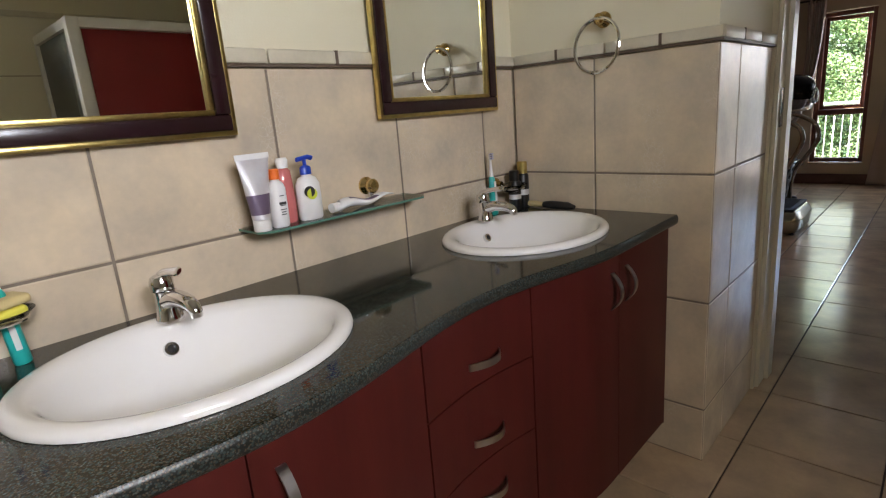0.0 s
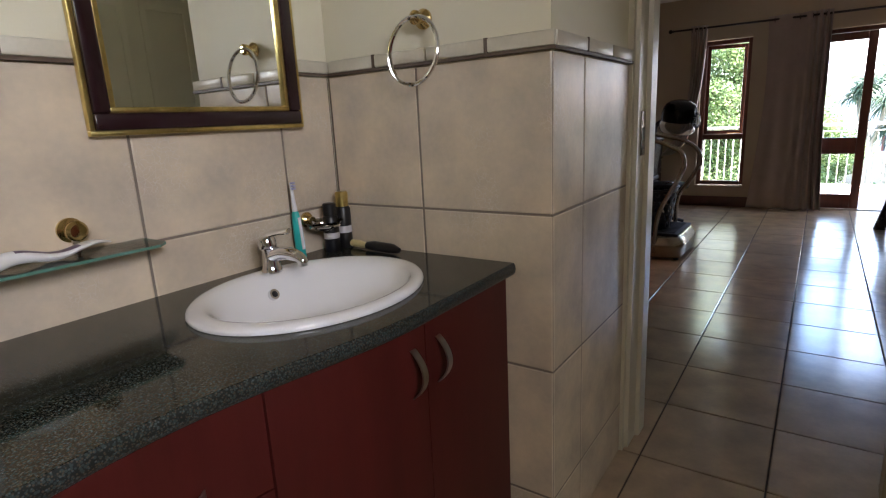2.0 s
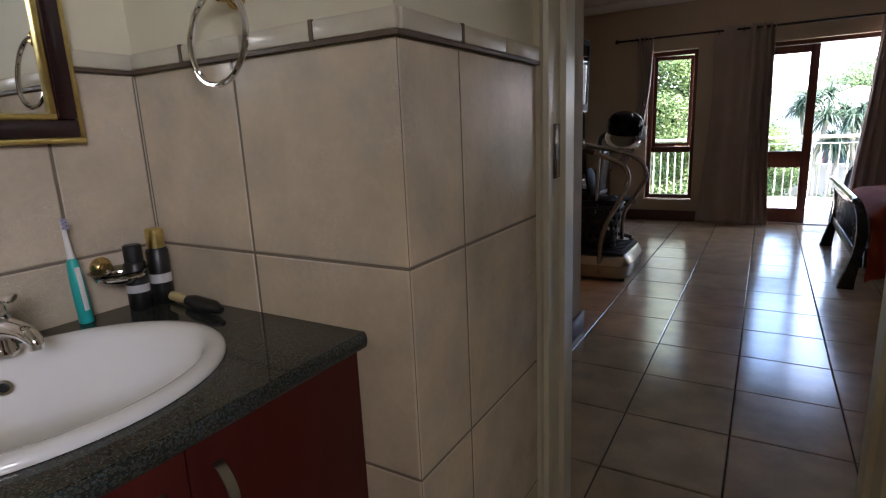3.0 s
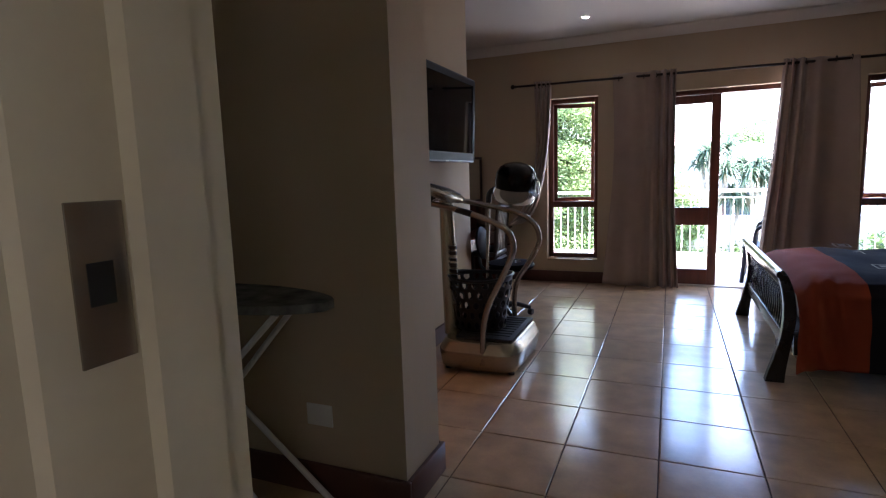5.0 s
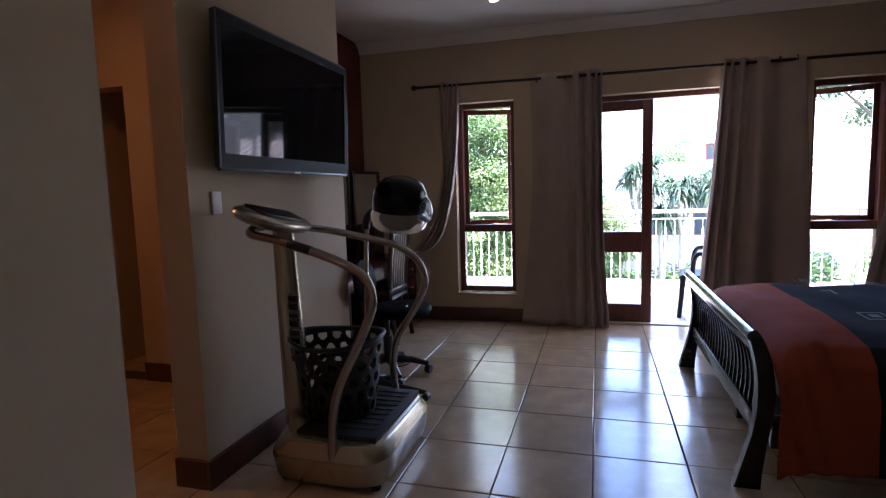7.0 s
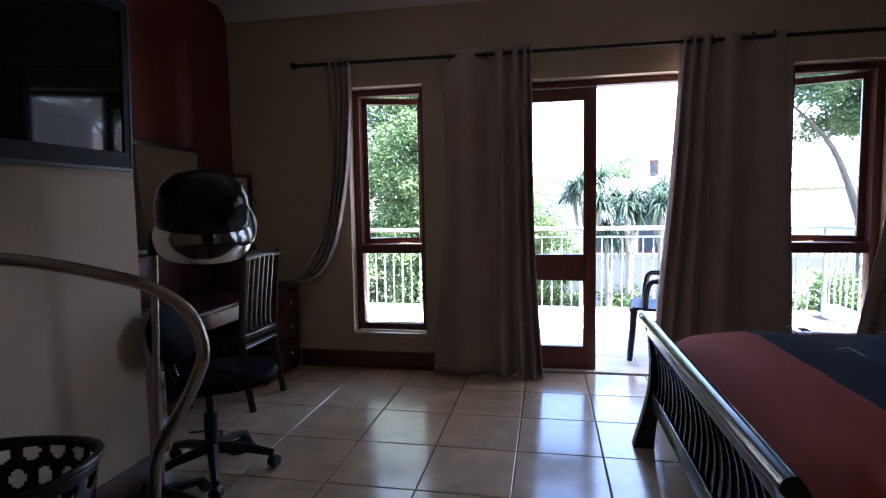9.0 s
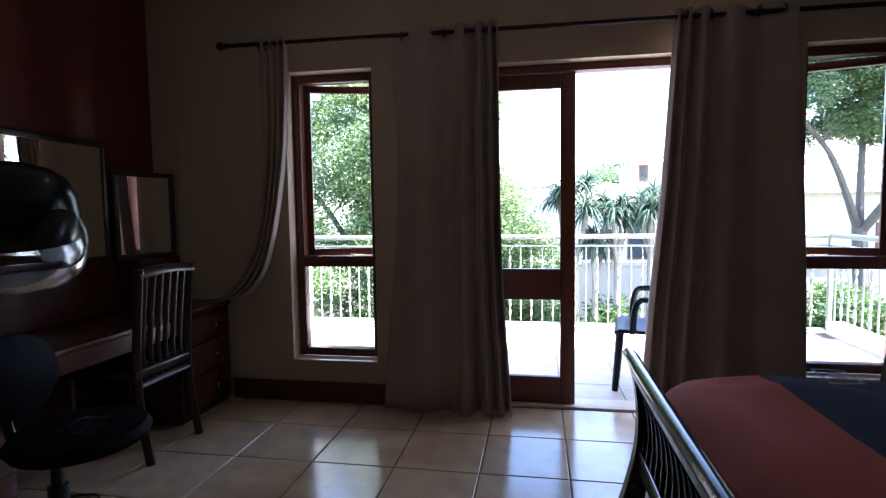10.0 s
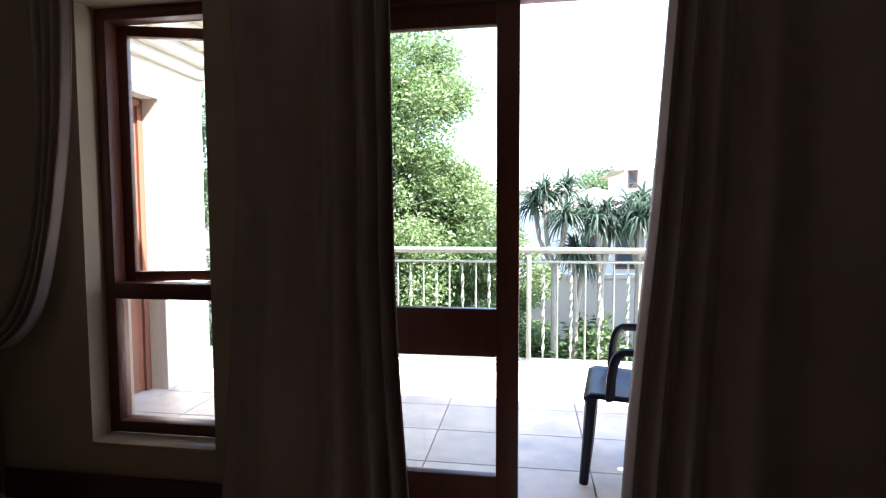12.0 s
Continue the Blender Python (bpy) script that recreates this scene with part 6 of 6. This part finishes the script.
for k, (x, heads) in enumerate(((0.95, ((-0.18, 0.0, 4.78), (0.16, 0.2, 4.84), (0.13, -0.2, 4.42), (-0.32, 0.3, 4.6))), (1.6, ((0.06, 0.0, 4.46), (-0.1, -0.2, 4.33), (0.16, 0.25, 4.3), (-0.22, 0.2, 4.5))), (2.1, ((-0.13, 0.0, 4.53), (0.1, 0.2, 4.66), (0.22, -0.2, 4.5), (-0.02, -0.25, 4.4))), (1.2, ((0, 0, 3.92), (0.15, 0.2, 3.8))), (2.75, ((0.0, 0, 4.6), (0.25, 0.1, 4.45), (-0.15, 0.1, 4.4))))):
    aloe((x, 14.6, -3.2), heads, 20 + k)

# hedge along the garden wall
rng = np.random.default_rng(2)
cs = [(x, 14.9 + rng.normal(0, 0.3), -1.15 + 0.35 * (x > 4.2) + rng.normal(0, 0.3)) for x in np.linspace(-5, 12, 100)] + [(x, 14.9 + rng.normal(0, 0.3), -2.2 + rng.normal(0, 0.4)) for x in np.linspace(-5, 12, 70)]
me = leaf_cloud(rng, cs, 0.5, 80000, 0.042, drop=-0.3, long=3.6)
me.materials.append(M_HEDGE)
tagged(new("hedge", me), "green strappy hedge along the garden wall", "hedge", kind="stuff")
solo("garden_wall", boxes((-12, 20, 17.6, 17.85, -3.2, -0.05), (-12, 20, 17.56, 17.89, -0.05, 0.03)), M_TANWALL, "tan plastered garden boundary wall", "garden wall", kind="structure")


def neighbour(label, x0, x1, y0, y1, zt, roof_h, over=0.5, windows=()):
    h = thing("house", label, "house", at=(0, 0, -3.2))
    part("wall", boxes((x0, x1, y0, y1, 0, zt)), M_PLASTER, h)
    bm = bmesh.new()
    a, b, c, d = x0 - over, x1 + over, y0 - over, y1 + over
    cy, ins = (c + d) / 2, (d - c) / 2
    lo = [bm.verts.new(v) for v in ((a, c, zt), (b, c, zt), (b, d, zt), (a, d, zt))]
    if b - a > d - c:
        hi = [bm.verts.new((a + ins, cy, zt + roof_h)), bm.verts.new((b - ins, cy, zt + roof_h))]
    else:
        hi = [bm.verts.new(((a + b) / 2 - 0.05, cy, zt + roof_h)), bm.verts.new(((a + b) / 2 + 0.05, cy, zt + roof_h))]
    bm.faces.new((lo[0], lo[1], hi[1], hi[0]))
    bm.faces.new((lo[2], lo[3], hi[0], hi[1]))
    bm.faces.new((lo[1], lo[2], hi[1]))
    bm.faces.new((lo[3], lo[0], hi[0]))
    bm.faces.new(lo[::-1])
    roof = part("roof", bm, M_ROOF, h, "pale clay tiled hip roof", smooth=None)
    bm = bmesh.new()
    # rounded tile ribs running down the front slope
    n = int((b - a) / 0.3)
    for k in range(n):
        x = a + (k + 0.5) * (b - a) / n
        f = min(1, (x - a) / ins, (b - x) / ins)
        tube(bm, [(x, c - 0.04, zt + 0.02), (x, c + (cy - c) * f, zt + roof_h * f + 0.02)], 0.09, 6, flat=0.55)
    part("roof_tiles", bm, M_ROOF, roof)
    for wx, wz, ww, wh in windows:
        win = part("window", boxes((wx, wx + ww, y0 - 0.03, y0 - 0.004, wz, wz + wh)), M_DARKGLASS, h)
        part("window_frame", boxes((wx - 0.06, wx, y0 - 0.06, y0 - 0.004, wz - 0.06, wz + wh + 0.06), (wx + ww, wx + ww + 0.06, y0 - 0.06, y0 - 0.004, wz - 0.06, wz + wh + 0.06), (wx, wx + ww, y0 - 0.06, y0 - 0.004, wz + wh, wz + wh + 0.06), (wx, wx + ww, y0 - 0.06, y0 - 0.004, wz - 0.06, wz)), M_MERANTI, win)


neighbour("white neighbouring house with a long pale tiled roof", 5.6, 17, 21, 29, 4.75, 2.6, windows=((9.0, 2.6, 1.2, 1.3), (12.5, 2.6, 1.2, 1.3)))
neighbour("distant two-storey white house with a hip roof", 4.95, 9.5, 33, 38, 6.5, 0.9, windows=((5.2, 5.75, 0.3, 0.7),))
neighbour("low white outbuilding with a pale tiled roof", 1.2, 5.0, 26, 31, 4.6, 0.9, windows=((2.0, 2.6, 1.0, 1.0), (3.6, 2.6, 0.7, 1.4)))
neighbour("far white house with a flat-pitched roof", -3.5, 3.2, 38, 44, 5.8, 1.2)


# ---- tiles, one by one ----
PX, PY, X0, Y0 = 0.41, 0.434, 0.02, 2.0
ft = piece_mesh("tile", PX - 0.006, PY - 0.006, 0.008, M_FLOOR)
rest = bmesh.new()
n = 0
for i in range(-10, 8):
    for j in range(-9, 15):
        x, y = X0 + PX * (i + 0.5), Y0 + PY * (j + 0.5)
        if y + PY / 2 > FRONT + 0.2 or x > 3.1 or (y < 2.5 and not -1.4 < x < 1.8) or (y < 3.8 and x < -2.4) or (y > 6.5 and x < -2.4) or y < -1.7:
            continue
        if -6 <= i <= 5 and -2 <= j <= 14 and not (j < 1 and i < -2):
            ob = new("tile", ft)
            ob.parent = floor
            ob.location = (x, y, 0)
            n += 1
        else:
            w, d = PX / 2 - 0.003, PY / 2 - 0.003
            v = [rest.verts.new((x + a * w, y + b * d, 0)) for a, b in ((-1, -1), (1, -1), (1, 1), (-1, 1))]
            q = [rest.verts.new((u.co.x, u.co.y, -0.0075)) for u in v]
            rest.faces.new(v)
            for k in range(4):
                rest.faces.new((q[k], q[(k + 1) % 4], v[(k + 1) % 4], v[k]))
tagged(part("tile_field", rest, M_FLOOR, floor, smooth=None), kind="stuff")
bt = piece_mesh("tile", 0.404, 0.404, 0.009, M_BALTILE)
for i in range(-5, 8):
    for j in range(6):
        ob = new("tile", bt)
        ob.parent = balcony
        ob.location = (0.235 + 0.41 * i, 8.91 + 0.41 * j, BZ)
        if ob.location.y > 10.95:
            bpy.data.objects.remove(ob)

# wall tiles: rows of 0.42 m, cut at the floor and at the corner
ROWS_Z = ((0.002, 0.197), (0.203, 0.588), (0.594, 1.013), (1.019, 1.4075))


def wall_tiles(owner, facing, fixed, cuts):
    for a, b in zip(cuts, cuts[1:]):
        for z0, z1 in ROWS_Z:
            w, h = b - a - 0.006, z1 - z0
            key = f"tile_{facing}_{w:.3f}_{h:.3f}"
            me = bpy.data.meshes.get(key) or piece_mesh(key, w, h, 0.007, M_WTILE)
            ob = new("tile", me)
            ob.parent = owner
            c = (a + b) / 2
            if facing == "x":
                ob.matrix_basis = Matrix.Translation((fixed, c, (z0 + z1) / 2)) @ Matrix(((0, 0, 1, 0), (1, 0, 0, 0), (0, 1, 0, 0), (0, 0, 0, 1)))
            else:
                ob.matrix_basis = Matrix.Translation((c, fixed, (z0 + z1) / 2)) @ Matrix(((1, 0, 0, 0), (0, 0, -1, 0), (0, 1, 0, 0), (0, 0, 0, 1)))


wall_tiles(wall_vanity, "x", WX, [-1.74, -1.335, -0.915, -0.505, -0.085, 0.335, 0.755, 1.176, 1.602, NY])
wall_tiles(wall_pier, "y", NY, [WX + 0.002, -0.866, RX])
wall_tiles(wall_pier, "x", RX, [NY + 0.001, 2.012, 2.425])
